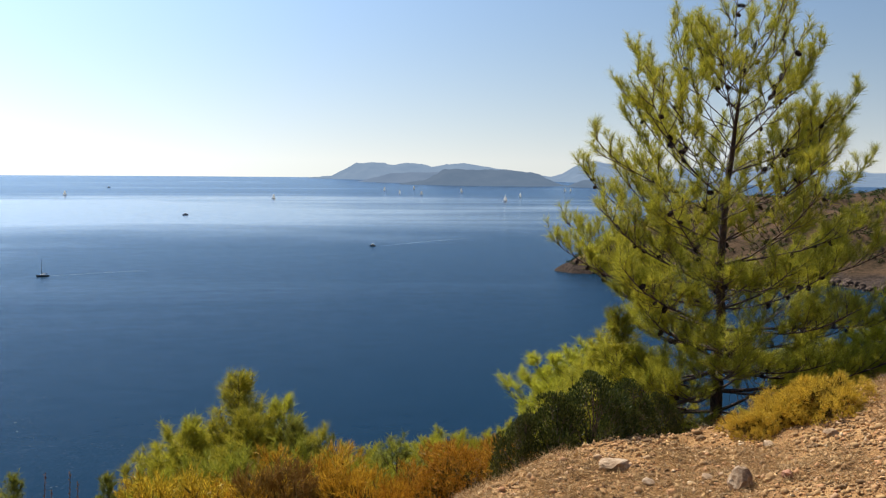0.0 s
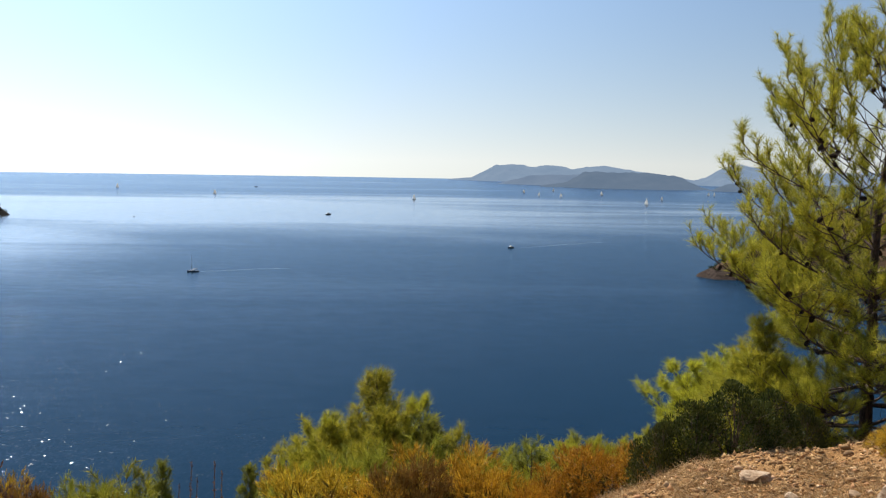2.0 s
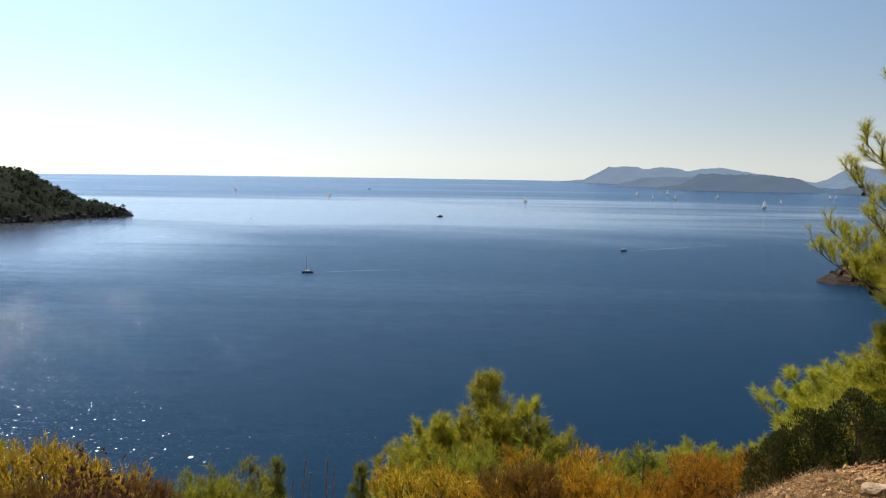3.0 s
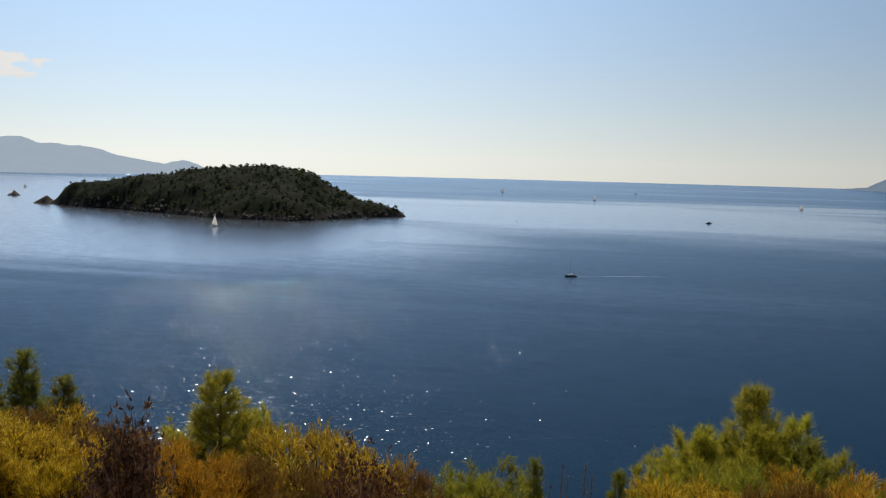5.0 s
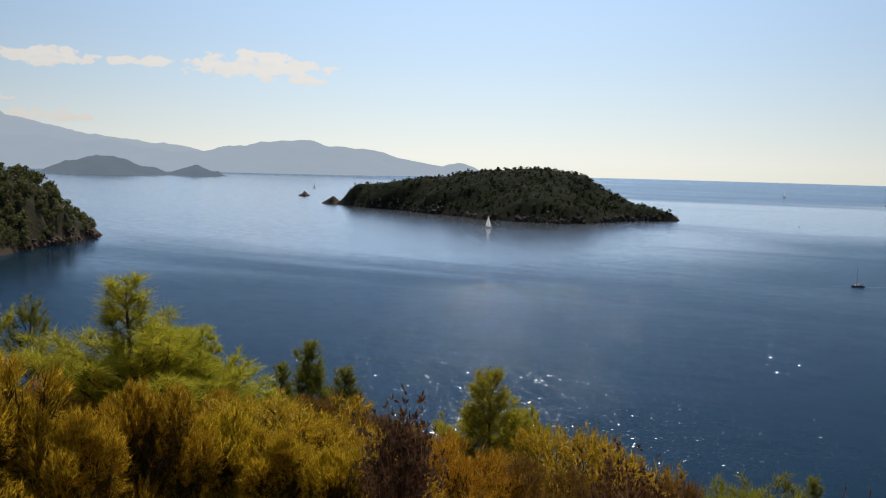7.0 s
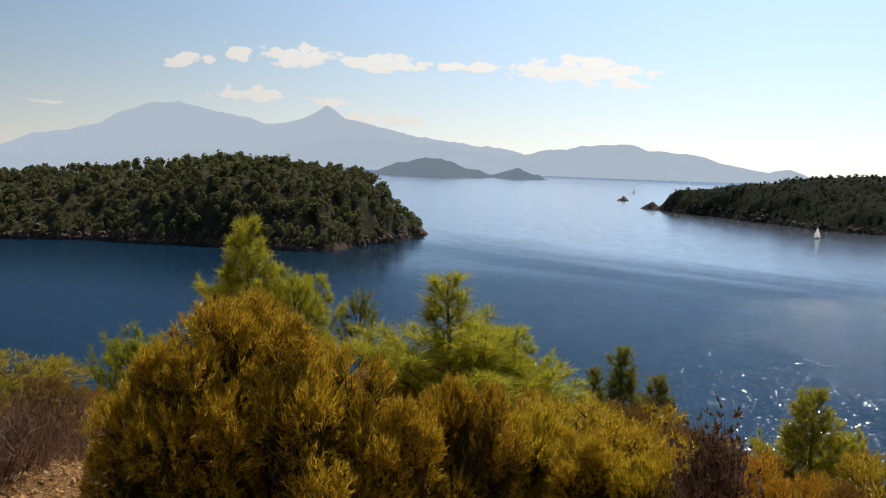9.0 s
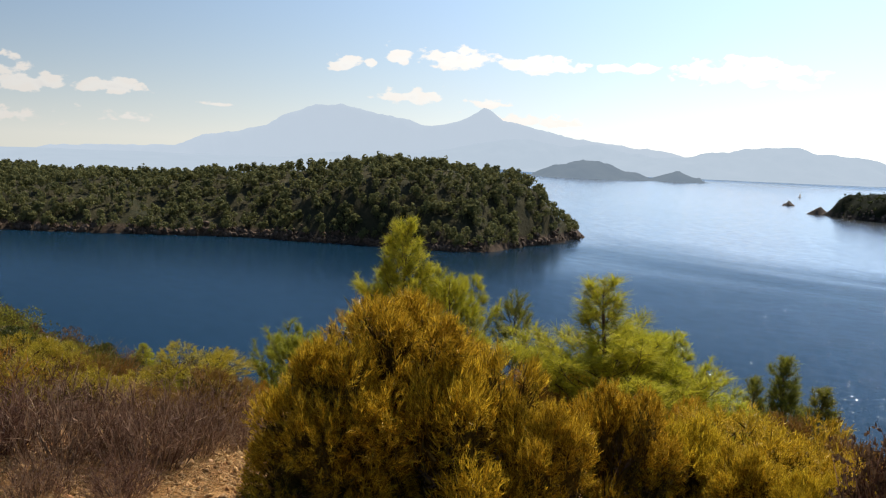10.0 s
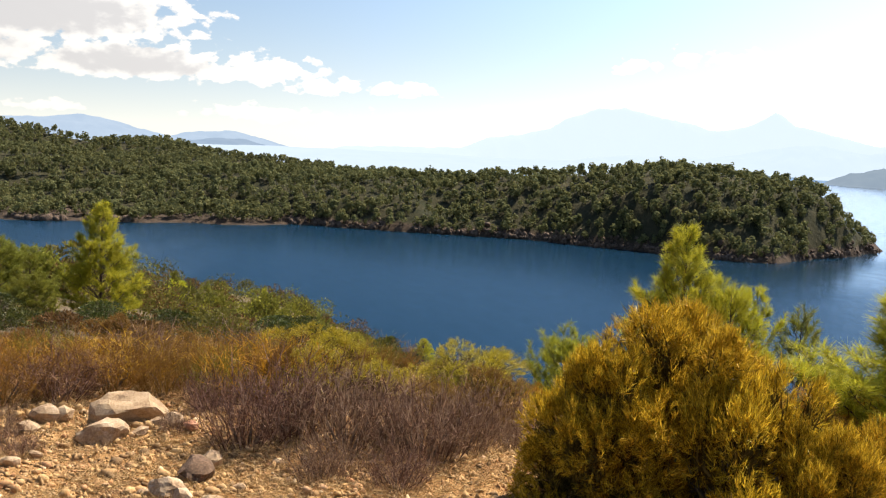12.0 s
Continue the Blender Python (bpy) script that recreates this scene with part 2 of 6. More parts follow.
def sea_material():
    """Deep water: blue from below, and a gloss that grows towards the horizon, strongest in calm slicks."""
    m, nt, bsdf = material("sea_water")
    nt.nodes.remove(bsdf)
    pos = position(nt)
    mp = nt.nodes.new("ShaderNodeMapping")
    mp.inputs["Rotation"].default_value = (0, 0, radians(-18))
    mp.inputs["Scale"].default_value = (0.5, 1.0, 1.0)
    nt.links.new(pos, mp.inputs[0])
    ripple = noise_tex(nt, mp.outputs[0], 0.5, 3.0, 0.6, 0.4)
    swell = noise_tex(nt, mp.outputs[0], 0.09, 2.0, 0.5)
    # calm slicks, drawn out along the bay
    ms = nt.nodes.new("ShaderNodeMapping")
    ms.inputs["Rotation"].default_value = (0, 0, radians(-10))
    ms.inputs["Scale"].default_value = (0.0010, 0.0034, 1.0)
    nt.links.new(pos, ms.inputs[0])
    broad = noise_tex(nt, ms.outputs[0], 0.55, 2.0, 0.5, 0.3)
    streak = noise_tex(nt, ms.outputs[0], 1.2, 4.0, 0.55, 0.9)
    calm = None
    # second and third patches also imitate sky glare by raised, whiter gloss
    for ca, cr, across, along in ((5.0, 1760, 1300, 900), (41.5, 2350, 900, 1700), (32.0, 1150, 480, 480)):
        here = ellipse(nt, pos, ca, cr, across, along)
        here = maths(nt, "MULTIPLY", here, 0.85 if ca < 20 else 1.1 if ca < 35 else 2.5)
        calm = here if calm is None else maths(nt, "MAXIMUM", calm, here)
    slick = ramp(nt, maths(nt, "ADD", maths(nt, "MULTIPLY", calm, 0.58), maths(nt, "ADD", maths(nt, "MULTIPLY", broad, 0.40), maths(nt, "MULTIPLY", streak, 0.62))), [(0.50, 0.0), (0.84, 1.0)], True)
    # sheltered water under the peninsula
    lee = ellipse(nt, pos, 63.0, 830, 420, 260)
    lee = ramp(nt, lee, [(0.0, 0.0), (0.55, 1.0)], True)
    gust = noise_tex(nt, ms.outputs[0], 7.0, 4.0, 0.6, 0.3)
    b = nt.nodes.new("ShaderNodeBump")
    b.inputs["Distance"].default_value = 0.62
    nt.links.new(maths(nt, "ADD", ripple, maths(nt, "MULTIPLY", swell, 1.6)), b.inputs["Height"])
    nt.links.new(maths(nt, "SUBTRACT", maths(nt, "SUBTRACT", 0.26, maths(nt, "MULTIPLY", slick, 0.22)), maths(nt, "MULTIPLY", lee, 0.14), clamp=True), b.inputs["Strength"])
    mc = nt.nodes.new("ShaderNodeMapping")
    mc.inputs["Rotation"].default_value = (0, 0, radians(-14))
    mc.inputs["Scale"].default_value = (0.07, 0.13, 1.0)
    nt.links.new(pos, mc.inputs[0])
    chop = noise_tex(nt, mc.outputs[0], 1.0, 6.0, 0.7, 0.4)
    deep = nt.nodes.new("ShaderNodeBsdfDiffuse")
    nt.links.new(mixed(nt, gust, (0.0022, 0.0145, 0.030), (0.0036, 0.020, 0.040)), deep.inputs["Color"])
    # wave facets, each with a slope of its own, leaning with the wind
    mf = nt.nodes.new("ShaderNodeMapping")
    mf.inputs["Rotation"].default_value = (0, 0, radians(-30))
    mf.inputs["Scale"].default_value = (1.0, 0.75, 1.0)
    nt.links.new(pos, mf.inputs[0])
    cells = nt.nodes.new("ShaderNodeTexVoronoi")
    cells.voronoi_dimensions = "2D"
    cells.inputs["Scale"].default_value = 2.1
    nt.links.new(mf.outputs[0], cells.inputs["Vector"])
    sc3 = nt.nodes.new("ShaderNodeSeparateColor")
    nt.links.new(cells.outputs["Color"], sc3.inputs[0])
    wind = ramp(nt, noise_tex(nt, pos, 0.012, 3.0, 0.55), [(0.35, 0.7), (0.65, 1.0)])
    wind = maths(nt, "MULTIPLY", wind, maths(nt, "MULTIPLY", maths(nt, "SUBTRACT", 1.0, maths(nt, "MULTIPLY", lee, 0.6)), maths(nt, "SUBTRACT", 1.0, maths(nt, "MULTIPLY", slick, 0.75))))
    lean = maths(nt, "SUBTRACT", maths(nt, "ADD", sc3.outputs[0], sc3.outputs[1]), 1.0)
    # most facets lie nearly flat, a few stand steep
    along = maths(nt, "MULTIPLY", maths(nt, "MULTIPLY", lean, maths(nt, "ABSOLUTE", lean)), maths(nt, "MULTIPLY", wind, 0.60))
    side = maths(nt, "SUBTRACT", maths(nt, "ADD", sc3.outputs[2], hash_of(nt, cells.outputs["Position"])), 1.0)
    side = maths(nt, "MULTIPLY", side, maths(nt, "ADD", 0.35, maths(nt, "ABSOLUTE", side)))
    across = maths(nt, "MULTIPLY", side, maths(nt, "MULTIPLY", wind, 0.25))
    along, across = maths(nt, "ADD", along, 0.02), maths(nt, "ADD", across, 0.01)
    wa, wb = math.sin(radians(28)), math.cos(radians(28))
    slope = nt.nodes.new("ShaderNodeCombineXYZ")
    nt.links.new(maths(nt, "ADD", maths(nt, "MULTIPLY", along, wa), maths(nt, "MULTIPLY", across, wb)), slope.inputs[0])
    nt.links.new(maths(nt, "ADD", maths(nt, "MULTIPLY", along, -wb), maths(nt, "MULTIPLY", across, wa)), slope.inputs[1])
    tilted = nt.nodes.new("ShaderNodeVectorMath")
    tilted.operation = "ADD"
    nt.links.new(slope.outputs[0], tilted.inputs[0])
    nt.links.new(b.outputs[0], tilted.inputs[1])
    facing = nt.nodes.new("ShaderNodeVectorMath")
    facing.operation = "NORMALIZE"
    nt.links.new(tilted.outputs[0], facing.inputs[0])
    gloss = nt.nodes.new("ShaderNodeBsdfGlossy")
    gloss.inputs["Roughness"].default_value = 0.12
    nt.links.new(mixed(nt, slick, (0.80, 0.90, 1.0), (0.95, 0.97, 1.0)), gloss.inputs["Color"])
    nt.links.new(facing.outputs[0], gloss.inputs["Normal"])
    # the many small waves that cannot be told apart
    broad_gloss = nt.nodes.new("ShaderNodeBsdfGlossy")
    # the blue tint paints in the higher sky that tilted wavelets would mirror
    nt.links.new(mixed(nt, slick, (0.60, 0.79, 1.0), (0.95, 0.97, 1.0)), broad_gloss.inputs["Color"])
    nt.links.new(maths(nt, "SUBTRACT", maths(nt, "SUBTRACT", 0.20, maths(nt, "MULTIPLY", slick, 0.08)), maths(nt, "MULTIPLY", lee, 0.06)), broad_gloss.inputs["Roughness"])
    both = nt.nodes.new("ShaderNodeMixShader")
    nt.links.new(maths(nt, "SUBTRACT", 0.5, maths(nt, "MULTIPLY", slick, 0.3)), both.inputs[0])
    nt.links.new(gloss.outputs[0], both.inputs[1])
    nt.links.new(broad_gloss.outputs[0], both.inputs[2])
    fr = nt.nodes.new("ShaderNodeFresnel")
    fr.inputs["IOR"].default_value = 1.33
    share = maths(nt, "MULTIPLY", maths(nt, "POWER", fr.outputs[0], maths(nt, "SUBTRACT", 1.6, maths(nt, "MULTIPLY", slick, 0.8))), maths(nt, "MULTIPLY", maths(nt, "ADD", maths(nt, "MULTIPLY", lee, 0.06), maths(nt, "ADD", 0.60, maths(nt, "MULTIPLY", slick, 0.34))), maths(nt, "ADD", 0.64, maths(nt, "MULTIPLY", chop, 0.72))))
    mx = nt.nodes.new("ShaderNodeMixShader")
    nt.links.new(share, mx.inputs[0])
    nt.links.new(deep.outputs[0], mx.inputs[1])
    nt.links.new(both.outputs[0], mx.inputs[2])
    nt.links.new(mx.outputs[0], nt.nodes["Material Output"].inputs["Surface"])
    return m


M_SEA = sea_material()


def ground_material():
    """Pale stony soil on the terrace, brown litter and roots under the scrub of the slope."""
    m, nt, bsdf = material("terrace_soil")
    pos = position(nt)
    big = noise_tex(nt, pos, 3.0, 5.0, 0.6)
    fine = noise_tex(nt, pos, 70.0, 6.0, 0.75)
    vary = maths(nt, "ADD", maths(nt, "MULTIPLY", big, 0.55), maths(nt, "MULTIPLY", fine, 0.45))
    soil = ramp(nt, vary, [(0.36, (0.13, 0.058, 0.018)), (0.5, (0.37, 0.195, 0.066)), (0.64, (0.56, 0.34, 0.135))])
    litter = ramp(nt, vary, [(0.36, (0.05, 0.035, 0.016)), (0.64, (0.17, 0.115, 0.055))])
    flat_pos = nt.nodes.new("ShaderNodeVectorMath")
    flat_pos.operation = "MULTIPLY"
    nt.links.new(pos, flat_pos.inputs[0])
    flat_pos.inputs[1].default_value = (1, 1, 0)
    reach = nt.nodes.new("ShaderNodeVectorMath")
    reach.operation = "LENGTH"
    nt.links.new(flat_pos.outputs[0], reach.inputs[0])
    edge = maths(nt, "ADD", reach.outputs["Value"], maths(nt, "MULTIPLY", big, 2.4))
    nt.links.new(mixed(nt, ramp(nt, maths(nt, "DIVIDE", edge, 20.0), [(0.46, 0.0), (0.53, 1.0)]), soil, litter), bsdf.inputs["Base Color"])
    bsdf.inputs["Roughness"].default_value = 0.95
    bump(nt, bsdf, maths(nt, "ADD", big, maths(nt, "MULTIPLY", fine, 0.5)), 0.9, 0.04)
    return m


M_GROUND = ground_material()
M_CLIFF = earth_material("shore_rock", (0.03, 0.025, 0.02), (0.07, 0.055, 0.045), (0.13, 0.10, 0.08), 0.09, relief=1.5)


def hill_material(name, soil_dark, soil_pale, rock_dark, rock_pale):
    """Hillside: bare rock along the shore, soil and low scrub above."""
    m, nt, bsdf = material(name)
    pos = position(nt)
    sp = nt.nodes.new("ShaderNodeSeparateXYZ")
    nt.links.new(pos, sp.inputs[0])
    big = noise_tex(nt, pos, 0.035, 6.0, 0.62)
    fine = noise_tex(nt, pos, 0.35, 5.0, 0.65)
    vary = maths(nt, "ADD", maths(nt, "MULTIPLY", big, 0.55), maths(nt, "MULTIPLY", fine, 0.45))
    soil = ramp(nt, vary, [(0.38, soil_dark), (0.62, soil_pale)])
    rock = ramp(nt, fine, [(0.35, rock_dark), (0.65, rock_pale)])
    edge = maths(nt, "SUBTRACT", maths(nt, "DIVIDE", sp.outputs[2], 9.0), maths(nt, "MULTIPLY", big, 1.2))
    nt.links.new(mixed(nt, ramp(nt, edge, [(0.05, 0.0), (0.35, 1.0)]), rock, soil), bsdf.inputs["Base Color"])
    bsdf.inputs["Roughness"].default_value = 0.95
    bsdf.inputs["Specular IOR Level"].default_value = 0.06
    bump(nt, bsdf, maths(nt, "ADD", big, maths(nt, "MULTIPLY", fine, 0.35)), 0.9, 3.0)
    return m


M_WOODED = hill_material("wooded_hillside", (0.024, 0.027, 0.014), (0.055, 0.048, 0.026), (0.028, 0.021, 0.015), (0.085, 0.062, 0.045))
# the island's backlit shade is put into these near-black tones
M_ISLAND = hill_material("backlit_island_ground", (0.006, 0.010, 0.004), (0.014, 0.017, 0.008), (0.010, 0.010, 0.008), (0.03, 0.027, 0.022))
M_SCRUB = hill_material("scrub_hillside", (0.036, 0.026, 0.014), (0.12, 0.072, 0.040), (0.022, 0.016, 0.012), (0.07, 0.05, 0.037))
# far shores: the haze is painted as glow in each second colour
M_FAR_BLUE = painted_haze_material("hazed_blue_mountain", (0.10, 0.10, 0.09), (0.24, 0.33, 0.45), 0.7)
M_FAR_SLATE = painted_haze_material("hazed_slate_island", (0.08, 0.08, 0.078), (0.19, 0.26, 0.36), 0.7)
M_FAR_INLAND = painted_haze_material("hazed_inland_hill", (0.11, 0.11, 0.10), (0.33, 0.42, 0.54), 0.78)
M_FAR_BROWN = painted_haze_material("hazed_brown_island", (0.055, 0.055, 0.052), (0.15, 0.21, 0.29), 0.7)
M_FAR_PALE = painted_haze_material("hazed_pale_mountain", (0.2, 0.2, 0.2), (0.475, 0.555, 0.65), 0.9)
M_FAR_MID = painted_haze_material("hazed_grey_mountain", (0.12, 0.12, 0.12), (0.46, 0.55, 0.65), 0.86)
M_FAR_ISLET = painted_haze_material("hazed_dark_islet", (0.05, 0.05, 0.04), (0.24, 0.31, 0.39), 0.66)

# ---- sea ----
def sea():
    """One sheet of water out to the horizon."""
    radii = [0, 60, 150, 300, 600, 1200, 2400, 4950]
    v, f = [(0, 0, 0)], []
    n = 180
    for r in radii[1:]:
        v += [(math.cos(2 * math.pi * i / n) * r, math.sin(2 * math.pi * i / n) * r, 0) for i in range(n)]
    bm = bmesh.new()
    vs = [bm.verts.new(c) for c in v]
    for i in range(n):
        bm.faces.new((vs[0], vs[1 + i], vs[1 + (i + 1) % n]))
        for k in range(len(radii) - 2):
            p, q = 1 + k * n, 1 + (k + 1) * n
            bm.faces.new((vs[p + i], vs[q + i], vs[q + (i + 1) % n], vs[p + (i + 1) % n]))
    me = bpy.data.meshes.new("water")
    bm.to_mesh(me)
    bm.free()
    me.materials.append(M_SEA)
    return tagged(new("water", me), "deep blue sea with ripples and pale calm streaks", "sea", kind="structure")


sea()


# ---- land ----
def chain_height(X, Y, nodes, rough, grain, seed, steep=2.0):
    """Height of a ridge seen across the water: nodes of bearing, crest distance, crest height, half width."""
    wx = X + fbm(X / (grain * 1.4), Y / (grain * 1.4), seed + 11) * grain * 0.45
    wy = Y + fbm(X / (grain * 1.4), Y / (grain * 1.4), seed + 23) * grain * 0.45
    N = np.array(sorted(nodes), float)
    first, last = N[0].copy(), N[-1].copy()
    first[0], last[0] = first[0] - math.degrees(first[3] / first[1]), last[0] + math.degrees(last[3] / last[1])
    first[2] = last[2] = -6.0
    N = np.concatenate([[first], N, [last]])
    bearing, reach = np.degrees(np.arctan2(-wx, wy)), np.hypot(wx, wy)
    crest, h, w = (np.interp(bearing, N[:, 0], N[:, k], left=v, right=v) if k == 2 else np.interp(bearing, N[:, 0], N[:, k]) for k, v in ((1, 0), (2, -60.0), (3, 0)))
    u = np.abs(reach - crest) / w
    tall = np.maximum(h, 4.0)
    best = np.where(u < 1, h - tall * u**steep, h - tall - tall * (u - 1) * 2.0 - 1.0)
    ridge = 1 - np.abs(fbm(X / grain, Y / grain, seed, 5)) * 2
    return best + (ridge - 0.7) * rough * np.clip(best / 12 + 0.35, 0.0, 1.0)


LANDS = {}


def land(name, nodes, cell, rough, grain, seed, mat, label, category, steep=2.0, kind="structure"):
    P = np.array([at(a, r) for a, r, _, _ in nodes])
    w = np.array([n[3] for n in nodes])[:, None] * 1.25 + cell * 2
    lo, hi = (P - w).min(0), (P + w).max(0)
    xs, ys = np.arange(lo[0], hi[0], cell), np.arange(lo[1], hi[1], cell)
    X, Y = np.meshgrid(xs, ys)
    Z = chain_height(X, Y, nodes, rough, grain, seed, steep)
    Z = np.maximum(Z, -8)
    nx, ny = len(xs), len(ys)
    idx = np.arange(nx * ny).reshape(ny, nx)
    F = np.stack([idx[:-1, :-1], idx[:-1, 1:], idx[1:, 1:], idx[1:, :-1]], -1).reshape(-1, 4)
    F = F[Z.ravel()[F].max(1) > -6.0]
    used, inv = np.unique(F, return_inverse=True)
    V = np.stack([X.ravel(), Y.ravel(), Z.ravel()], -1)[used]
    me = smooth(quick_mesh(name, V, inv.reshape(-1, 4)))
    me.materials.append(mat)
    LANDS[name] = (nodes, rough, grain, seed, steep)
    return tagged(new(name, me), label, category, kind=kind)


def land_z(name, x, y):
    nodes, rough, grain, seed, steep = LANDS[name]
    return chain_height(np.asarray(x, float), np.asarray(y, float), nodes, rough, grain, seed, steep)


PENINSULA = [(48.75, 1052, 2, 16), (49.2, 1048, 7, 38), (49.8, 1035, 15, 62), (50.7, 1020, 28, 88), (51.7, 1010, 41, 102), (52.8, 1000, 50, 122), (54.5, 990, 56, 145), (57.2, 990, 59, 150), (60, 1000, 60, 142),
             (63, 1020, 53, 142), (66, 1045, 48, 140), (70, 1070, 40, 145), (74, 1085, 39, 160), (78, 1110, 36, 180), (82, 1130, 36, 190), (86, 1140, 26, 200)]
BACK_HILLS = [(77, 1560, 26, 600), (80, 1530, 34, 590), (82.2, 1500, 42, 565), (84.2, 1490, 51, 540), (87.8, 1480, 52, 565), (90.4, 1480, 63, 580), (91.7, 1480, 67, 585), (93.5, 1480, 66, 585), (104, 1500, 84, 620)]
ISLAND = [(20.05, 1535, 14, 20), (20.4, 1540, 19, 42), (21.5, 1545, 21, 80), (22.4, 1550, 30, 125), (23.5, 1555, 43, 160), (24.1, 1560, 55, 175), (24.9, 1560, 62, 188), (26.1, 1565, 66, 195), (27.6, 1570, 61, 190),
          (29.1, 1580, 60, 165), (30.9, 1600, 54, 130), (32.7, 1640, 46, 95), (34.7, 1690, 38, 60), (35.7, 1715, 31, 45), (36.25, 1730, 22, 30), (36.6, 1740, 9, 16)]
HEADLAND = [(-15.75, 817, 7, 8), (-16.4, 822, 11, 24), (-17.3, 838, 16, 38), (-17.75, 850, 22, 52), (-18.6, 870, 25, 66), (-19.5, 885, 31, 80), (-20.7, 900, 40, 96), (-22.1, 920, 45, 112), (-26.3, 960, 51, 190), (-33, 1010, 58, 290), (-46, 1120, 70, 320)]

land("peninsula", PENINSULA, 6.0, 9.0, 70, 3, M_WOODED, "long pine-wooded peninsula with rocky shore across the bay", "peninsula", 2.4)
land("wooded_hills", BACK_HILLS, 12.0, 24.0, 260, 5, M_WOODED, "wooded hills rising behind the bay", "hill", 1.6)
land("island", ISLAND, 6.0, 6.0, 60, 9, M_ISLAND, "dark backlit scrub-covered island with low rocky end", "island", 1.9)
land("headland", HEADLAND, 5.0, 7.0, 60, 14, M_SCRUB, "brown scrubby headland with rocky point in the sea", "headland", 1.9)
land("rock_islet", [(37.6, 1758, 2, 10), (37.3, 1758, 8, 15), (37.15, 1758, 12, 16), (36.85, 1758, 4, 12)], 2.0, 4.0, 14, 17, M_CLIFF, "dark jagged rock islet beside the island", "islet", 1.5)
land("rock_islet", [(38.88, 2050, 4, 8), (38.76, 2050, 3, 9), (38.58, 2050, 10, 12), (38.4, 2050, 4, 8)], 2.0, 4.0, 10, 27, M_CLIFF, "small split rock islet standing in the sea", "islet", 1.4)
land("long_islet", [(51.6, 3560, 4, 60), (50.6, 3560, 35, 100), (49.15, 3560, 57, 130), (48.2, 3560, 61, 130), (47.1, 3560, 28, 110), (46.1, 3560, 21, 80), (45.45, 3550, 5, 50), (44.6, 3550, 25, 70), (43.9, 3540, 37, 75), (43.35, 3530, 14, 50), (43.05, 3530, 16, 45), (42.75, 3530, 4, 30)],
     8.0, 7.0, 50, 31, M_FAR_ISLET, "dark long islet far out in the bay, grey-blue with painted haze", "islet", 1.6)

FAR = "backdrop"
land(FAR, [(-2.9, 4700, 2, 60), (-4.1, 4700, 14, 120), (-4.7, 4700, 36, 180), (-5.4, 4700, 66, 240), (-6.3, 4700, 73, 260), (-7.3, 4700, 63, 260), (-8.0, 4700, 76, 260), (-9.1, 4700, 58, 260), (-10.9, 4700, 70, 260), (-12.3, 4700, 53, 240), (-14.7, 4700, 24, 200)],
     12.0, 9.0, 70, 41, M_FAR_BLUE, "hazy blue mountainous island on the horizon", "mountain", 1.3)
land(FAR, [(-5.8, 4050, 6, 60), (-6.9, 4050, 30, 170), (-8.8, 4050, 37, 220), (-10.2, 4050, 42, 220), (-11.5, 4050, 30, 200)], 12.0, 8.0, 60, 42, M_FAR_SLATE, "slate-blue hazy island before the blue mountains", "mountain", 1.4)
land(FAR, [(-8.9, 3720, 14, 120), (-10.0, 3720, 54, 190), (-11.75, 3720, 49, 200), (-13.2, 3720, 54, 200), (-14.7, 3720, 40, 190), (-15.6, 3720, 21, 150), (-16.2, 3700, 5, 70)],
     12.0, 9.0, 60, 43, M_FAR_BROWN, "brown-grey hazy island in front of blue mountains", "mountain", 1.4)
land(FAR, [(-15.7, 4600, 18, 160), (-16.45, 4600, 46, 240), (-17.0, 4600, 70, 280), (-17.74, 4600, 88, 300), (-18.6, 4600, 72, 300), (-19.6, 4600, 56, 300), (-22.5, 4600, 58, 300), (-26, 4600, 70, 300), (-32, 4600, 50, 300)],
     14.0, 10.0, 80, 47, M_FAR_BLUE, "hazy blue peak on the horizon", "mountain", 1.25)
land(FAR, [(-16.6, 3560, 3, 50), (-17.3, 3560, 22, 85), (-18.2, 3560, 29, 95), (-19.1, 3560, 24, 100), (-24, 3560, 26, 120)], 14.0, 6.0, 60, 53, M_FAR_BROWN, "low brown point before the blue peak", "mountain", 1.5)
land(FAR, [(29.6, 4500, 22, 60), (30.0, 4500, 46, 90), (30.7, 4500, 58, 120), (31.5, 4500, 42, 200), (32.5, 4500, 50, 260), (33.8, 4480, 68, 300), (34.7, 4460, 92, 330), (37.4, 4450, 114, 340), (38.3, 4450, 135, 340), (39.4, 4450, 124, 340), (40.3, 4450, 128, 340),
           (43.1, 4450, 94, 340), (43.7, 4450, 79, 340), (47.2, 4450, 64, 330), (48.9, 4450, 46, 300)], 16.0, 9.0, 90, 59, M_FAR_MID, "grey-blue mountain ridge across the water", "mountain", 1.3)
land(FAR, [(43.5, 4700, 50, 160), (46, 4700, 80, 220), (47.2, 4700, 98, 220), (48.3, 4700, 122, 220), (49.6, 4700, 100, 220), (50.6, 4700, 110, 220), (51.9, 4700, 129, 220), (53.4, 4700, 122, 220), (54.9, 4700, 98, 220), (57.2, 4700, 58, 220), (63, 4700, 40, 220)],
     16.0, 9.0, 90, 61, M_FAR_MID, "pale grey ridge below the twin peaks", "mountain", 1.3)
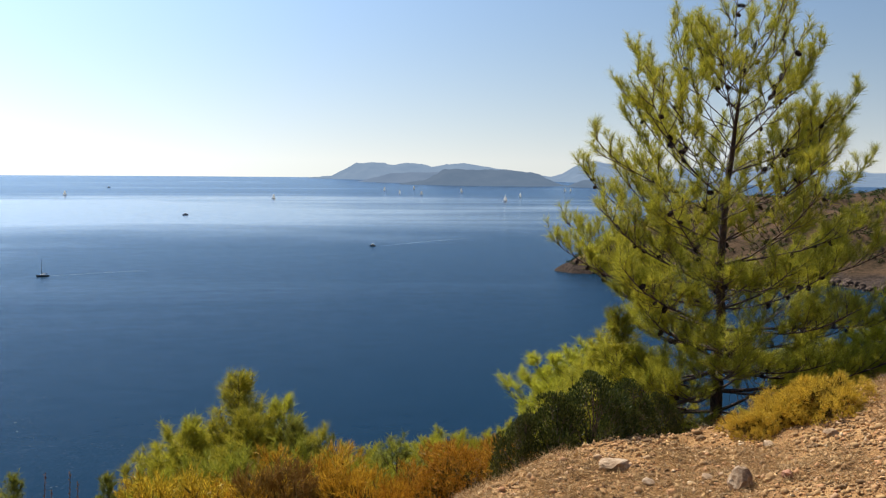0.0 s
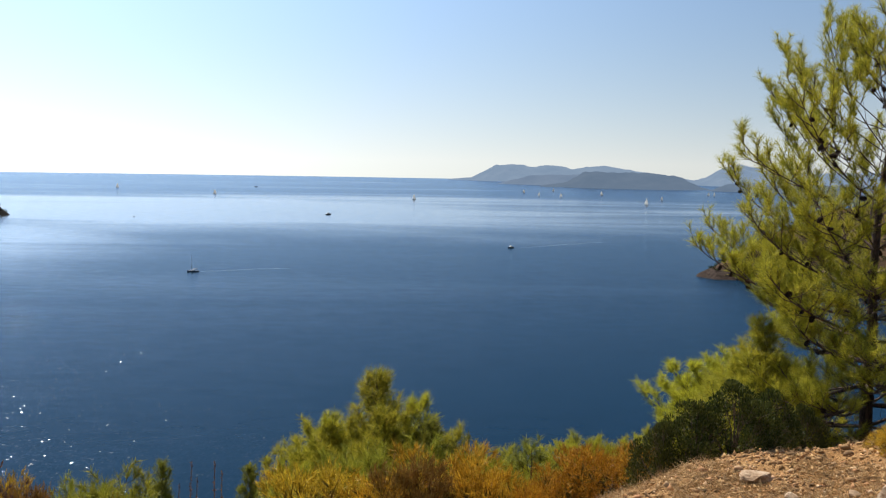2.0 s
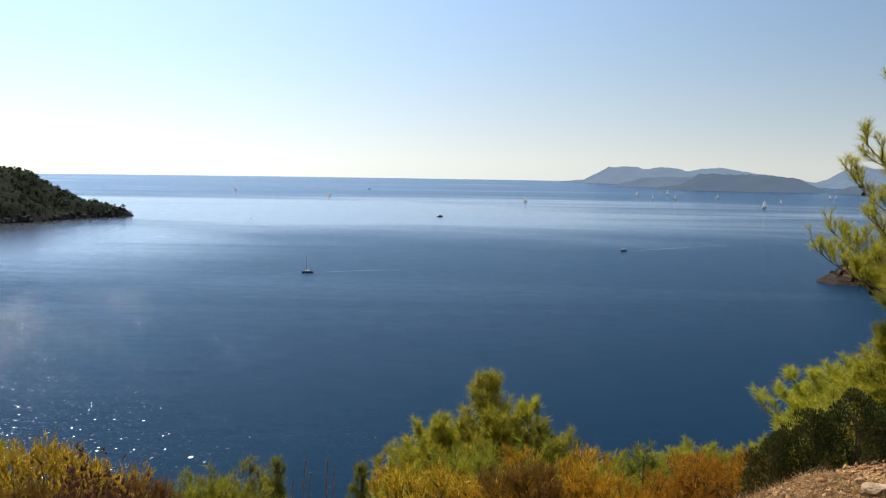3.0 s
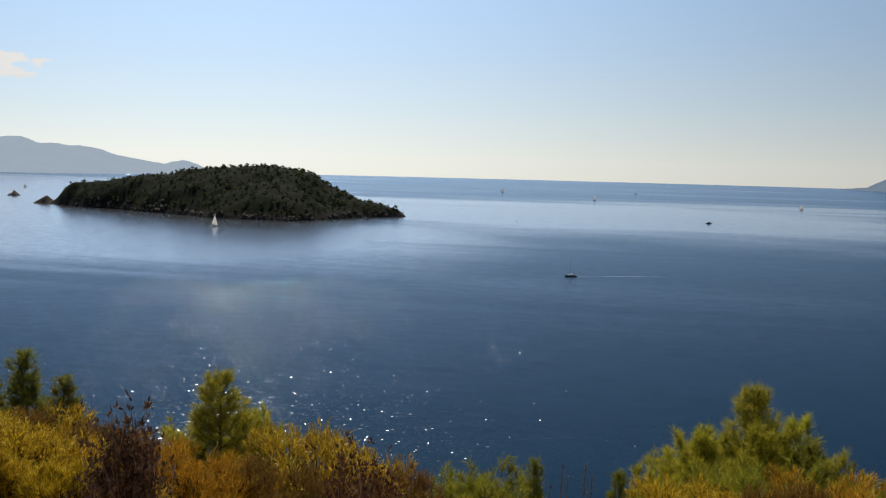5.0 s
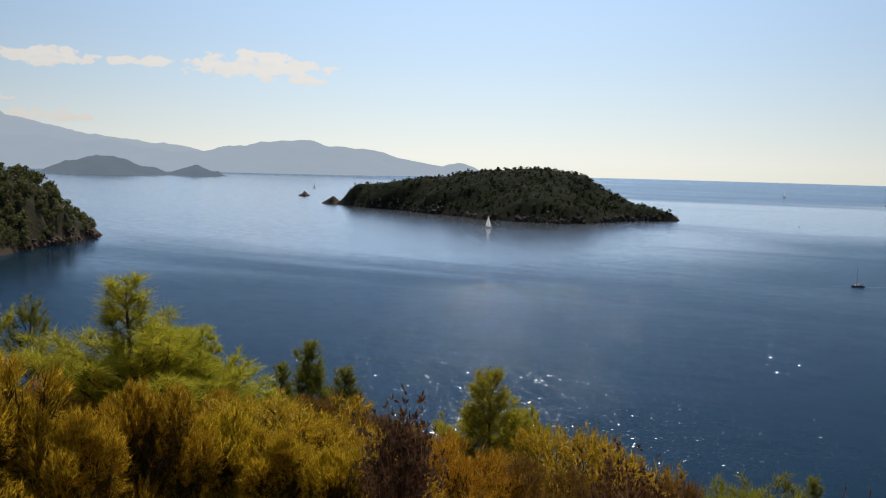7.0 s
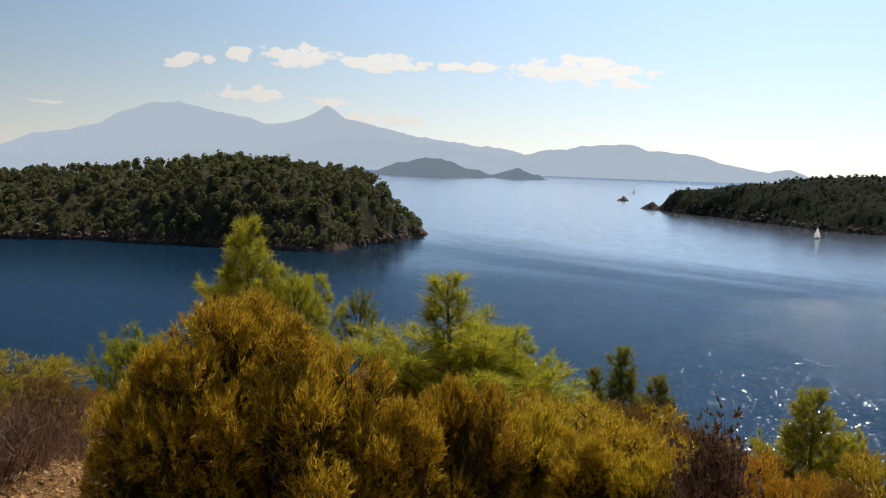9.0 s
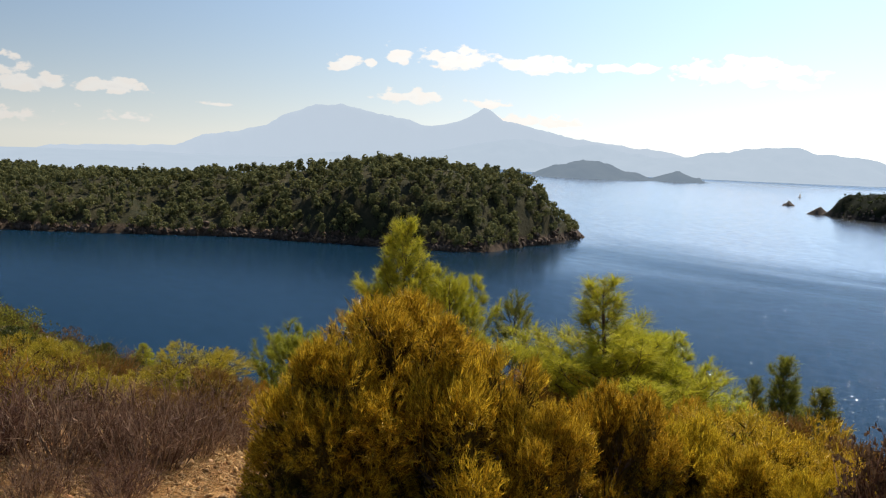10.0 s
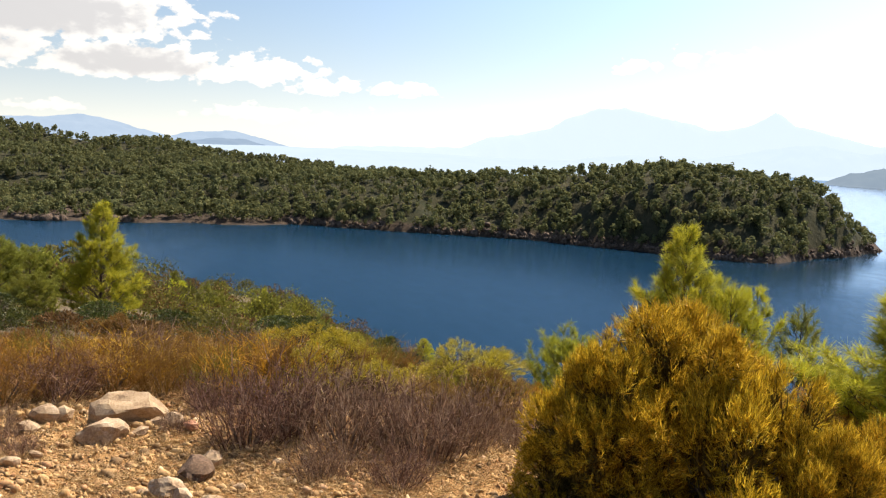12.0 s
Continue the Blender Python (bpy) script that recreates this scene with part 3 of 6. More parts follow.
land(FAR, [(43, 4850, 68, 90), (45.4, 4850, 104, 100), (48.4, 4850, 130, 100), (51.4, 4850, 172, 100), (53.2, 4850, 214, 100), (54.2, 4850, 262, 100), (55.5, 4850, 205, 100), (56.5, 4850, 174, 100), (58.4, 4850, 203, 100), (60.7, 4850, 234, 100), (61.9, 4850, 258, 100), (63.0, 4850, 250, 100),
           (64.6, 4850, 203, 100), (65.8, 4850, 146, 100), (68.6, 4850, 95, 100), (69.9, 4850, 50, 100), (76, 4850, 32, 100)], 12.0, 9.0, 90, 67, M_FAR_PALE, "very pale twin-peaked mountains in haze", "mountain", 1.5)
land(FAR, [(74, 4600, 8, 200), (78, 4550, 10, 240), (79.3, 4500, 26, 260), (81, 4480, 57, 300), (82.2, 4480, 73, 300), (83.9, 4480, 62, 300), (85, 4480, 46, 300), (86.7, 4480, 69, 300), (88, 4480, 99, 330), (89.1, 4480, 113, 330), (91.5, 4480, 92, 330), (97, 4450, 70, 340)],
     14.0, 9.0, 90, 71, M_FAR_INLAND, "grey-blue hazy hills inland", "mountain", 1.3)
# low plain added to fill the band of pale haze below the peaks
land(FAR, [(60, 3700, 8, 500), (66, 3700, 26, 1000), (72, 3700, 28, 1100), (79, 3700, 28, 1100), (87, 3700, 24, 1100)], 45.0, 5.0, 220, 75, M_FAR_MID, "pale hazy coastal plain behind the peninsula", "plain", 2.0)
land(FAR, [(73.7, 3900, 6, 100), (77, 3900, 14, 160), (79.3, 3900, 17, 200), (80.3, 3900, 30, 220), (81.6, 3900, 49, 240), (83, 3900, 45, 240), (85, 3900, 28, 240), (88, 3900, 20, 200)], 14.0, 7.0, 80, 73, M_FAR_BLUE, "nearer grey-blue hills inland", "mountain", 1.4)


# ---- lookout hillside ----
RIM_AZ = [-180, -110, -60, -40, -31, -24, -18, -13, -5, 10, 30, 50, 62, 70, 75, 80, 85, 90, 97, 120, 180]
RIM_R = [30, 30, 9.5, 8.8, 8.6, 8.0, 6.9, 5.8, 4.6, 4.0, 4.4, 5.6, 6.4, 7.2, 7.4, 7.6, 7.8, 8.0, 8.4, 22, 30]
RIM_SLOPE = [0.05, 0.1, 0.45, 0.5, 0.5, 0.5, 0.5, 0.5, 0.48, 0.44, 0.40, 0.33, 0.28, 0.222, 0.168, 0.135, 0.122, 0.095, 0.07, 0.05, 0.05]


def ground_z(x, y):
    """The lookout's stony terrace, its rim, and the slope down to the sea."""
    x, y = np.asarray(x, float), np.asarray(y, float)
    r = np.hypot(x, y)
    a = np.degrees(np.arctan2(-x, y))
    rim = np.interp(a, RIM_AZ, RIM_R)
    s = np.interp(a, RIM_AZ, RIM_SLOPE)
    over = np.maximum(r - rim, 0)
    soft = np.where(over < 1.5, over * over / 3.0, over - 0.75)
    z = EYE - 1.65 - 0.03 * r - s * soft
    z = z - 0.45 * np.maximum(r - 95, 0)
    z = z + np.interp(a, [-60, -45, -33, -26, -23, -17, -12], [0, 0.36, 0.38, 0, -0.1, -0.04, 0]) * np.clip(r / 8, 0, 1)
    near = np.clip(1.5 - r / 20, 0.15, 1)
    z = z + (fbm(x / 1.3, y / 1.3, 81, 5) * 0.10 + fbm(x / 0.22, y / 0.22, 87, 4) * 0.045) * near + fbm(x / 9, y / 9, 83, 3) * np.clip(r / 14 - 0.4, 0, 2.0)
    return np.maximum(z, -6)


def hillside():
    rr = np.concatenate([np.concatenate([np.linspace(0, 4.2, 12)[:-1], np.linspace(4.2, 9.2, 115)[:-1], np.linspace(9.2, 16, 30)]), np.geomspace(16.2, 330, 60)])
    aa = np.radians(np.concatenate([np.concatenate([np.linspace(-60, -42, 20)[:-1], np.linspace(-42, -8, 170)[:-1], np.linspace(-8, 62, 90)[:-1], np.linspace(62, 100, 190)[:-1], np.linspace(100, 125, 20)]), np.linspace(125, 300, 60)[1:-1]]))
    R, A = np.meshgrid(rr, aa, indexing="ij")
    X, Y = -np.sin(A) * R, np.cos(A) * R
    Z = ground_z(X, Y)
    nr, na = R.shape
    idx = np.arange(nr * na).reshape(nr, na)
    nxt = np.roll(idx, -1, 1)
    F = np.stack([idx[:-1], idx[1:], nxt[1:], nxt[:-1]], -1).reshape(-1, 4)
    me = smooth(quick_mesh("ground", np.stack([X, Y, Z], -1).reshape(-1, 3), F))
    me.materials.append(M_GROUND)
    return tagged(new("ground", me), "dry stony ochre soil of a hilltop falling to the sea", "ground", kind="structure")


hillside()


# ---- plants: builders ----
M_NEEDLE = leaf_material("pine_needles", [(0.18, 0.18, 0.018), (0.37, 0.34, 0.03), (0.56, 0.48, 0.055)], 0.5, 0.45)
M_NEEDLE_YOUNG = leaf_material("young_pine_needles", [(0.21, 0.215, 0.018), (0.40, 0.37, 0.03), (0.57, 0.51, 0.045)], 0.52, 0.45)
M_NEEDLE_DARK = leaf_material("shaded_pine_needles", [(0.10, 0.110, 0.016), (0.20, 0.195, 0.028), (0.31, 0.28, 0.042)], 0.45, 0.5)
M_BROOM = leaf_material("broom_twigs", [(0.18, 0.125, 0.010), (0.43, 0.285, 0.018), (0.90, 0.64, 0.055)], 0.35, 0.4)
M_ORANGE = leaf_material("orange_broom_twigs", [(0.20, 0.10, 0.010), (0.43, 0.225, 0.016), (0.76, 0.45, 0.04)], 0.3, 0.45)
M_MUSTARD = leaf_material("mustard_broom_twigs", [(0.15, 0.118, 0.010), (0.34, 0.265, 0.02), (0.60, 0.47, 0.042)], 0.34, 0.55)
M_RUST = leaf_material("rusty_heath_twigs", [(0.13, 0.075, 0.02), (0.20, 0.105, 0.022), (0.30, 0.165, 0.035)], 0.3, 0.65)
M_YELLOW = leaf_material("yellow_cushion_twigs", [(0.34, 0.22, 0.02), (0.58, 0.39, 0.035), (0.85, 0.62, 0.08)], 0.35, 0.5)
M_LIME = leaf_material("lime_shrub_leaves", [(0.17, 0.19, 0.02), (0.32, 0.32, 0.03), (0.46, 0.43, 0.05)], 0.4, 0.5)
M_DARKLEAF = leaf_material("dark_evergreen_leaves", [(0.030, 0.041, 0.010), (0.062, 0.075, 0.017), (0.13, 0.138, 0.03)], 0.2, 0.4)
M_DRY = leaf_material("dry_purple_brown_twigs", [(0.06, 0.03, 0.022), (0.17, 0.095, 0.062), (0.42, 0.28, 0.19)], 0.2, 0.8)
M_STRAW = leaf_material("dry_grass_blades", [(0.16, 0.09, 0.035), (0.44, 0.29, 0.12), (0.70, 0.52, 0.27)], 0.2, 0.7)
M_SEED = leaf_material("dry_seed_heads", [(0.07, 0.042, 0.026), (0.14, 0.085, 0.052), (0.22, 0.14, 0.085)], 0.15, 0.8)
M_HILL_GREEN = leaf_material("slope_shrub_leaves", [(0.062, 0.058, 0.016), (0.115, 0.102, 0.024), (0.19, 0.162, 0.034)], 0.35, 0.7, patch=0.5)
M_HILL_BROWN = leaf_material("slope_shrub_dry_leaves", [(0.06, 0.034, 0.014), (0.14, 0.075, 0.028), (0.22, 0.13, 0.048)], 0.25, 0.8)
M_HILL_OLIVE = leaf_material("slope_shrub_olive_leaves", [(0.10, 0.098, 0.016), (0.18, 0.165, 0.024), (0.29, 0.25, 0.034)], 0.35, 0.7)
M_WOODS = leaf_material("far_pine_foliage", [(0.090, 0.102, 0.045), (0.145, 0.152, 0.061), (0.215, 0.203, 0.076)], 0.38, 0.85, patch=0.09)
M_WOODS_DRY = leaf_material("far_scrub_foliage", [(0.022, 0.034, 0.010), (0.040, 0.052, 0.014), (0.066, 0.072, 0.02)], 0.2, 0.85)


def bark_material(name, dark, pale):
    m, nt, bsdf = material(name)
    tcn = nt.nodes.new("ShaderNodeTexCoord")
    mp = nt.nodes.new("ShaderNodeMapping")
    mp.inputs["Scale"].default_value = (1, 1, 0.25)
    nt.links.new(tcn.outputs["Object"], mp.inputs[0])
    n = noise_tex(nt, mp.outputs[0], 60, 5.0, 0.65)
    nt.links.new(ramp(nt, n, [(0.38, dark), (0.62, pale)]), bsdf.inputs["Base Color"])
    bsdf.inputs["Roughness"].default_value = 0.9
    bump(nt, bsdf, n, 0.9, 0.008)
    return m


M_BARK = bark_material("pine_bark", (0.03, 0.018, 0.013), (0.12, 0.075, 0.055))
M_LIMB = bark_material("grey_brown_limb_bark", (0.035, 0.022, 0.016), (0.17, 0.115, 0.085))
M_TWIG = bark_material("grey_twig_bark", (0.07, 0.05, 0.035), (0.24, 0.18, 0.13))
M_INNER = leaf_material("bare_shade_toned_twigs", [(0.06, 0.042, 0.012), (0.11, 0.078, 0.020), (0.17, 0.12, 0.03)], 0.15, 0.9)
M_CONE = bark_material("cone_scales", (0.012, 0.008, 0.006), (0.06, 0.038, 0.026))


def unit(v):
    return v / np.maximum(np.linalg.norm(v, axis=-1, keepdims=True), 1e-9)


def blades(rng, base, way, length, width, droop=0.0):
    """Slim three-sided blades, one triangle each, from base points along their ways."""
    n = len(base)
    side = unit(np.cross(way, rng.normal(size=(n, 3)))) * (np.asarray(width)[..., None] if np.ndim(width) else width) / 2
    tip = base + way * np.asarray(length)[:, None]
    tip[:, 2] -= droop * np.asarray(length)
    V = np.stack([base - side, base + side, tip], 1).reshape(-1, 3)
    return V, np.arange(3 * n).reshape(-1, 3)


def leaves(rng, base, way, length, width):
    """Pointed leaves: a rhombus each."""
    n = len(base)
    side = unit(np.cross(way, rng.normal(size=(n, 3)))) * np.asarray(width)[:, None] / 2
    L = np.asarray(length)[:, None]
    V = np.stack([base, base + way * L * 0.5 + side, base + way * L, base + way * L * 0.5 - side], 1).reshape(-1, 3)
    return V, np.arange(4 * n).reshape(-1, 4)


def tube(points, radii, sides=5):
    """Verts and quads of a tapering round stem through the points."""
    P, r = np.asarray(points, float), np.asarray(radii, float)
    d = unit(np.gradient(P, axis=0))
    ref = np.where(np.abs(d[:, 2:3]) > 0.9, [[1.0, 0, 0]], [[0, 0, 1.0]])
    u = unit(np.cross(d, ref))
    w = np.cross(d, u)
    ang = np.arange(sides) * 2 * math.pi / sides
    ring = P[:, None] + r[:, None, None] * (np.cos(ang)[None, :, None] * u[:, None] + np.sin(ang)[None, :, None] * w[:, None])
    n = len(P)
    idx = np.arange(n * sides).reshape(n, sides)
    nx = np.roll(idx, -1, 1)
    F = np.stack([idx[:-1], nx[:-1], nx[1:], idx[1:]], -1).reshape(-1, 4)
    return ring.reshape(-1, 3), F


def joined(pieces):
    V, F, o = [], [], 0
    for v, f in pieces:
        V.append(v)
        F.append(f + o)
        o += len(v)
    return np.concatenate(V), np.concatenate(F)


def part(name, geo, mat, parent, label="", shade=False):
    me = quick_mesh(name, *geo)
    if shade:
        smooth(me)
    me.materials.append(mat)
    ob = new(name, me)
    ob.parent = parent
    if label:
        ob["label"] = label
    return ob


def thing(name, label, category, group=""):
    return tagged(new(name), label, category, group)


def cone_geo(rng, place, way, size):
    """A pine cone: an egg of overlapping scales."""
    rows = 6
    V, F = [], []
    way = unit(np.asarray(way))
    u = unit(np.cross(way, [0.3, 0.5, 0.8]))
    w = np.cross(way, u)
    for i in range(rows):
        s = (i + 0.5) / rows
        rad = size * 0.36 * math.sin(math.pi * (0.12 + 0.8 * s)) ** 0.7
        for k in range(7):
            a = 2 * math.pi * (k + 0.5 * (i % 2)) / 7
            o = u * math.cos(a) + w * math.sin(a)
            c = place + way * size * s
            t = np.cross(way, o) * size * 0.13
            b = len(V)
            V += [c + o * rad * 0.3 - t, c + o * rad * 0.3 + t, c + o * rad * 1.1 + way * size * 0.12 + t * 0.6, c + o * rad * 1.1 + way * size * 0.12 - t * 0.6]
            F.append((b, b + 1, b + 2, b + 3))
    return np.array(V), np.array(F)


def pine(seed, height, spread, profile, label, mats, start=0.08, levels=12, per=4, needle=0.12, fill=46, width=0.0032, base_r=0.05, twig_gap=0.10,
         rise=(10, 50), sway=0.03, lean=(0, 0), group="", forks=2, thin=0.35, power=0.95):
    """A young pine: trunk, whorls of limbs that turn up at their ends, twigs, and brushes of needles."""
    rng = np.random.default_rng(seed)
    tree = thing("pine_tree", label, "tree", group)
    k = 14
    s = np.linspace(0, 1, k)
    off = np.cumsum(rng.normal(0, sway * height / k, (k, 2)), 0)
    trunk = np.stack([off[:, 0] + lean[0] * s * height, off[:, 1] + lean[1] * s * height, s * height], -1)
    trunk[0, 2] = -0.25
    rad = base_r * (1 - s) ** 0.85 + 0.004
    rad[0] *= 1.35
    part("trunk", tube(trunk, rad, 9), mats[1], tree, shade=True)
    tufts, wood_all = [], []

    def twig(p, d, ln, wood, r0):
        q1 = p + d * ln * 0.55
        d2 = unit(d + np.array([0, 0, 0.35]) + rng.normal(0, 0.15, 3))
        q2 = q1 + d2 * ln * 0.45
        if wood is not None:
            wood.append(tube([p, q1, q2], [r0, r0 * 0.75, r0 * 0.45], 3))
        tufts.append((q2, d2, min(ln, 0.8 * needle + 0.03)))
        return q1, q2, d2

    for i in range(levels):
        t = start + (1 - start) * ((i + 0.5) / levels) ** power
        foot = np.array([np.interp(t, s, trunk[:, j]) for j in range(3)])
        n = max(2, int(round(per * (1.2 - thin * t) + rng.uniform(-0.9, 0.9))))
        a0 = rng.uniform(0, 2 * math.pi)
        for j in range(n):
            a = a0 + 2 * math.pi * j / n + rng.normal(0, 0.25)
            L = spread * float(np.interp(t, profile[0], profile[1])) * rng.uniform(0.72, 1.12)
            up = math.tan(radians(rise[0] + (rise[1] - rise[0]) * t + rng.normal(0, 6)))
            d = unit(np.array([math.cos(a), math.sin(a), up]))
            m = 6
            pts, dd = [foot.copy()], d.copy()
            for q in range(m):
                dd = unit(dd + np.array([0, 0, 0.10 + 0.10 * t]) * (q / m) * 2 + rng.normal(0, 0.07, 3))
                pts.append(pts[-1] + dd * L / m)
            pts = np.array(pts)
            r_l = max(0.0035, base_r * 0.33 * (1 - t) ** 0.5 * min(1, L / spread + 0.2))
            wood = [tube(pts, np.linspace(r_l, 0.0022, m + 1), 5)]
            tufts.append((pts[-1], dd, 0.9 * needle + 0.03))
            steps = max(2, int(L / twig_gap))
            for q in range(steps):
                u = 0.20 + 0.78 * (q + rng.uniform(0, 1)) / steps
                p = np.array([np.interp(u * m, range(m + 1), pts[:, c]) for c in range(3)])
                ax = unit(pts[min(m, int(u * m) + 1)] - pts[int(u * m)])
                out = unit(np.cross(ax, [0, 0, 1.0])) * (1 if q % 2 else -1)
                dt = unit(ax * rng.uniform(0.4, 0.9) + out * rng.uniform(0.4, 0.9) + np.array([0, 0, rng.uniform(-0.15, 0.65)]))
                ln = (0.10 + 0.30 * L * (1.05 - u)) * rng.uniform(0.6, 1.2)
                q1, q2, d2 = twig(p, dt, ln, wood, 0.003)
                for _ in range(forks if ln > 0.16 else 0):
                    twig(q1, unit(dt + rng.normal(0, 0.55, 3) + np.array([0, 0, 0.2])), ln * rng.uniform(0.4, 0.7), None, 0.0024)
            wood_all += wood
    tufts.append((trunk[-1], np.array([0, 0, 1.0]), 1.4 * needle))
    part("branchwork", joined(wood_all), mats[1], tree)["kind"] = "stuff"
    P = np.array([q[0] for q in tufts])
    D = np.array([q[1] for q in tufts])
    S = np.array([q[2] for q in tufts])
    P, D, S = (np.repeat(q, fill, 0) for q in (P, D, S))
    n = len(P)
    ax = rng.normal(size=(n, 3))
    perp = unit(ax - (ax * D).sum(1, keepdims=True) * D)
    way = unit(D * rng.uniform(0.45, 1.2, (n, 1)) + perp * rng.uniform(0.35, 1.0, (n, 1)))
    base = P - D * (S * rng.uniform(0, 1, n))[:, None]
    part("crown", blades(rng, base, way, needle * rng.uniform(0.65, 1.1, n), width, 0.06), mats[0], tree)
    tree["full_height"] = float(base[:, 2].max() + needle * 0.7)
    return tree


def clumps(rng, R, H, count, size, low=0.0):
    """Centres and sizes of the rounded clumps that make up a bush."""
    th = rng.uniform(0, 2 * math.pi, count)
    cz = np.clip(rng.uniform(-0.15, 1, count), 0.05, 1) ** 0.9
    rr = np.sqrt(np.maximum(1 - cz**2, 0.02)) * rng.uniform(0.55, 1.0, count)
    sz = size * rng.uniform(0.7, 1.25, count)
    C = np.stack([np.cos(th) * rr * (R - sz * 0.6), np.sin(th) * rr * (R - sz * 0.6), np.maximum(cz * (H - sz * 0.85), sz * 0.35)], -1)
    return C, sz


def bush(seed, R, H, n, label, mats, blade=0.14, width=0.005, count=26, size=0.3, name="shrub", category="shrub", leafy=False, upward=0.4, wild=0.36, group="", plumes=0):
    """A bush of clumps, bristling with twigs or leaves, on woody stems."""
    rng = np.random.default_rng(seed)
    ob = thing(name, label, category, group)
    C, sz = clumps(rng, R, H, count, size)
    if plumes:
        C, sz = C * [0.62, 0.62, 0.68], sz * 0.5
    stems = []
    for c, q in zip(C[:24], sz[:24]):
        mid = c * np.array([0.35, 0.35, 0.5]) + rng.normal(0, 0.03, 3)
        stems.append(tube([np.array([c[0] * 0.05, c[1] * 0.05, -0.15]), mid, c], [0.016, 0.010, 0.004], 4))
        for _ in range(3):
            stems.append(tube([mid + (c - mid) * 0.5, c + rng.normal(0, q * 0.4, 3), c + unit(rng.normal(0, 1, 3) + [0, 0, 0.6]) * q * 0.8], [0.006, 0.004, 0.002], 3))
    part("woody_base", joined(stems), mats[1], ob)["kind"] = "stuff"
    if plumes:
        # rounded lobes with gaps between them, each bristling with plumes of upright twigs
        th = rng.uniform(0, 2 * math.pi, count)
        cz = rng.uniform(0.0, 1.0, count) ** 0.8
        far = np.sqrt(1 - cz**2) * rng.uniform(0.6, 1.1, count)
        sz = size * rng.uniform(0.65, 1.3, count)
        room = np.array([R, R, H]) - np.stack([sz, sz, sz * 1.1], -1) - blade * 0.5
        C = np.stack([np.cos(th) * far, np.sin(th) * far, cz * rng.uniform(0.66, 1.1, count)], -1) * np.maximum(room, 0.05)
        pick = rng.choice(count, plumes * 2, p=sz**2 / (sz**2).sum())
        rad = unit(C[pick] - [0, 0, H * 0.15])
        o = unit(rng.normal(size=(plumes * 2, 3)) + rad * 0.75 + [0, 0, 0.45])
        foot = C[pick] + o * (sz[pick] * (1 - 0.45 * rng.uniform(0, 1, plumes * 2) ** 2))[:, None] * [1, 1, 1.15]
        inside = (np.linalg.norm(foot[:, None] - C[None], axis=2) / sz[None] < 0.62).any(1)
        axis = unit(o * 0.75 + rad * 0.2 + np.array([0, 0, upward]) + rng.normal(0, 0.16, o.shape))
        ok = ~inside & (foot[:, 2] > -0.02)
        foot, axis = foot[ok][:plumes], axis[ok][:plumes]
        grow = rng.uniform(0.65, 1.3, len(foot))
        q = rng.integers(0, len(foot), n)
        base = foot[q] + axis[q] * (blade * grow[q] * rng.uniform(-0.9, 0.5, n))[:, None] + rng.normal(0, blade * 0.16, (n, 3))
        way = unit(axis[q] + rng.normal(0, wild, (n, 3)))
        ok = base[:, 2] > 0
        ln = (blade * grow[q] * rng.uniform(0.5, 1.15, n))[ok]
        part("foliage", blades(rng, base[ok], way[ok], ln, width), mats[0], ob)
        # the bare brown twigs inside, toned dark to paint the bush's inner shade
        m = n // 7
        k = rng.integers(0, count, m)
        spot = C[k] * rng.uniform(0.55, 1.0, (m, 1)) + rng.normal(0, 1, (m, 3)) * (sz[k] * 0.33)[:, None]
        spot, lean = spot[spot[:, 2] > 0.02], unit(rng.normal(0, 0.5, (m, 3)) + unit(C[k] + [0, 0, 0.2]))[spot[:, 2] > 0.02]
        part("inner_brushwood", blades(rng, spot, lean, blade * rng.uniform(1.0, 2.2, len(spot)), width * 2.2), M_INNER, ob)["kind"] = "stuff"
        ob["full_height"] = float(np.percentile(base[ok][:, 2] + way[ok][:, 2] * ln, 99.3))
        return ob
    pick = rng.choice(len(C), n, p=sz**2 / (sz**2).sum())
    o = unit(rng.normal(size=(n, 3)) + np.array([0, 0, 0.35]) + unit(C[pick] - [0, 0, H * 0.25]) * 0.6)
    base = C[pick] + o * (sz[pick] * (0.85 - 0.5 * rng.uniform(0, 1, n) ** 1.8))[:, None] * [1, 1, 0.9]
    keep = base[:, 2] > 0.0
    base, o = base[keep], o[keep]
    m = len(base)
    way = unit(o + np.array([0, 0, upward]) + rng.normal(0, wild, (m, 3)))
    ln = blade * rng.uniform(0.55, 1.25, m)
    geo = leaves(rng, base, way, ln, ln * 0.42) if leafy else blades(rng, base, way, ln, width)
    part("foliage", geo, mats[0], ob)
    ob["full_height"] = float(np.percentile(base[:, 2] + way[:, 2] * ln, 99.3))
    return ob


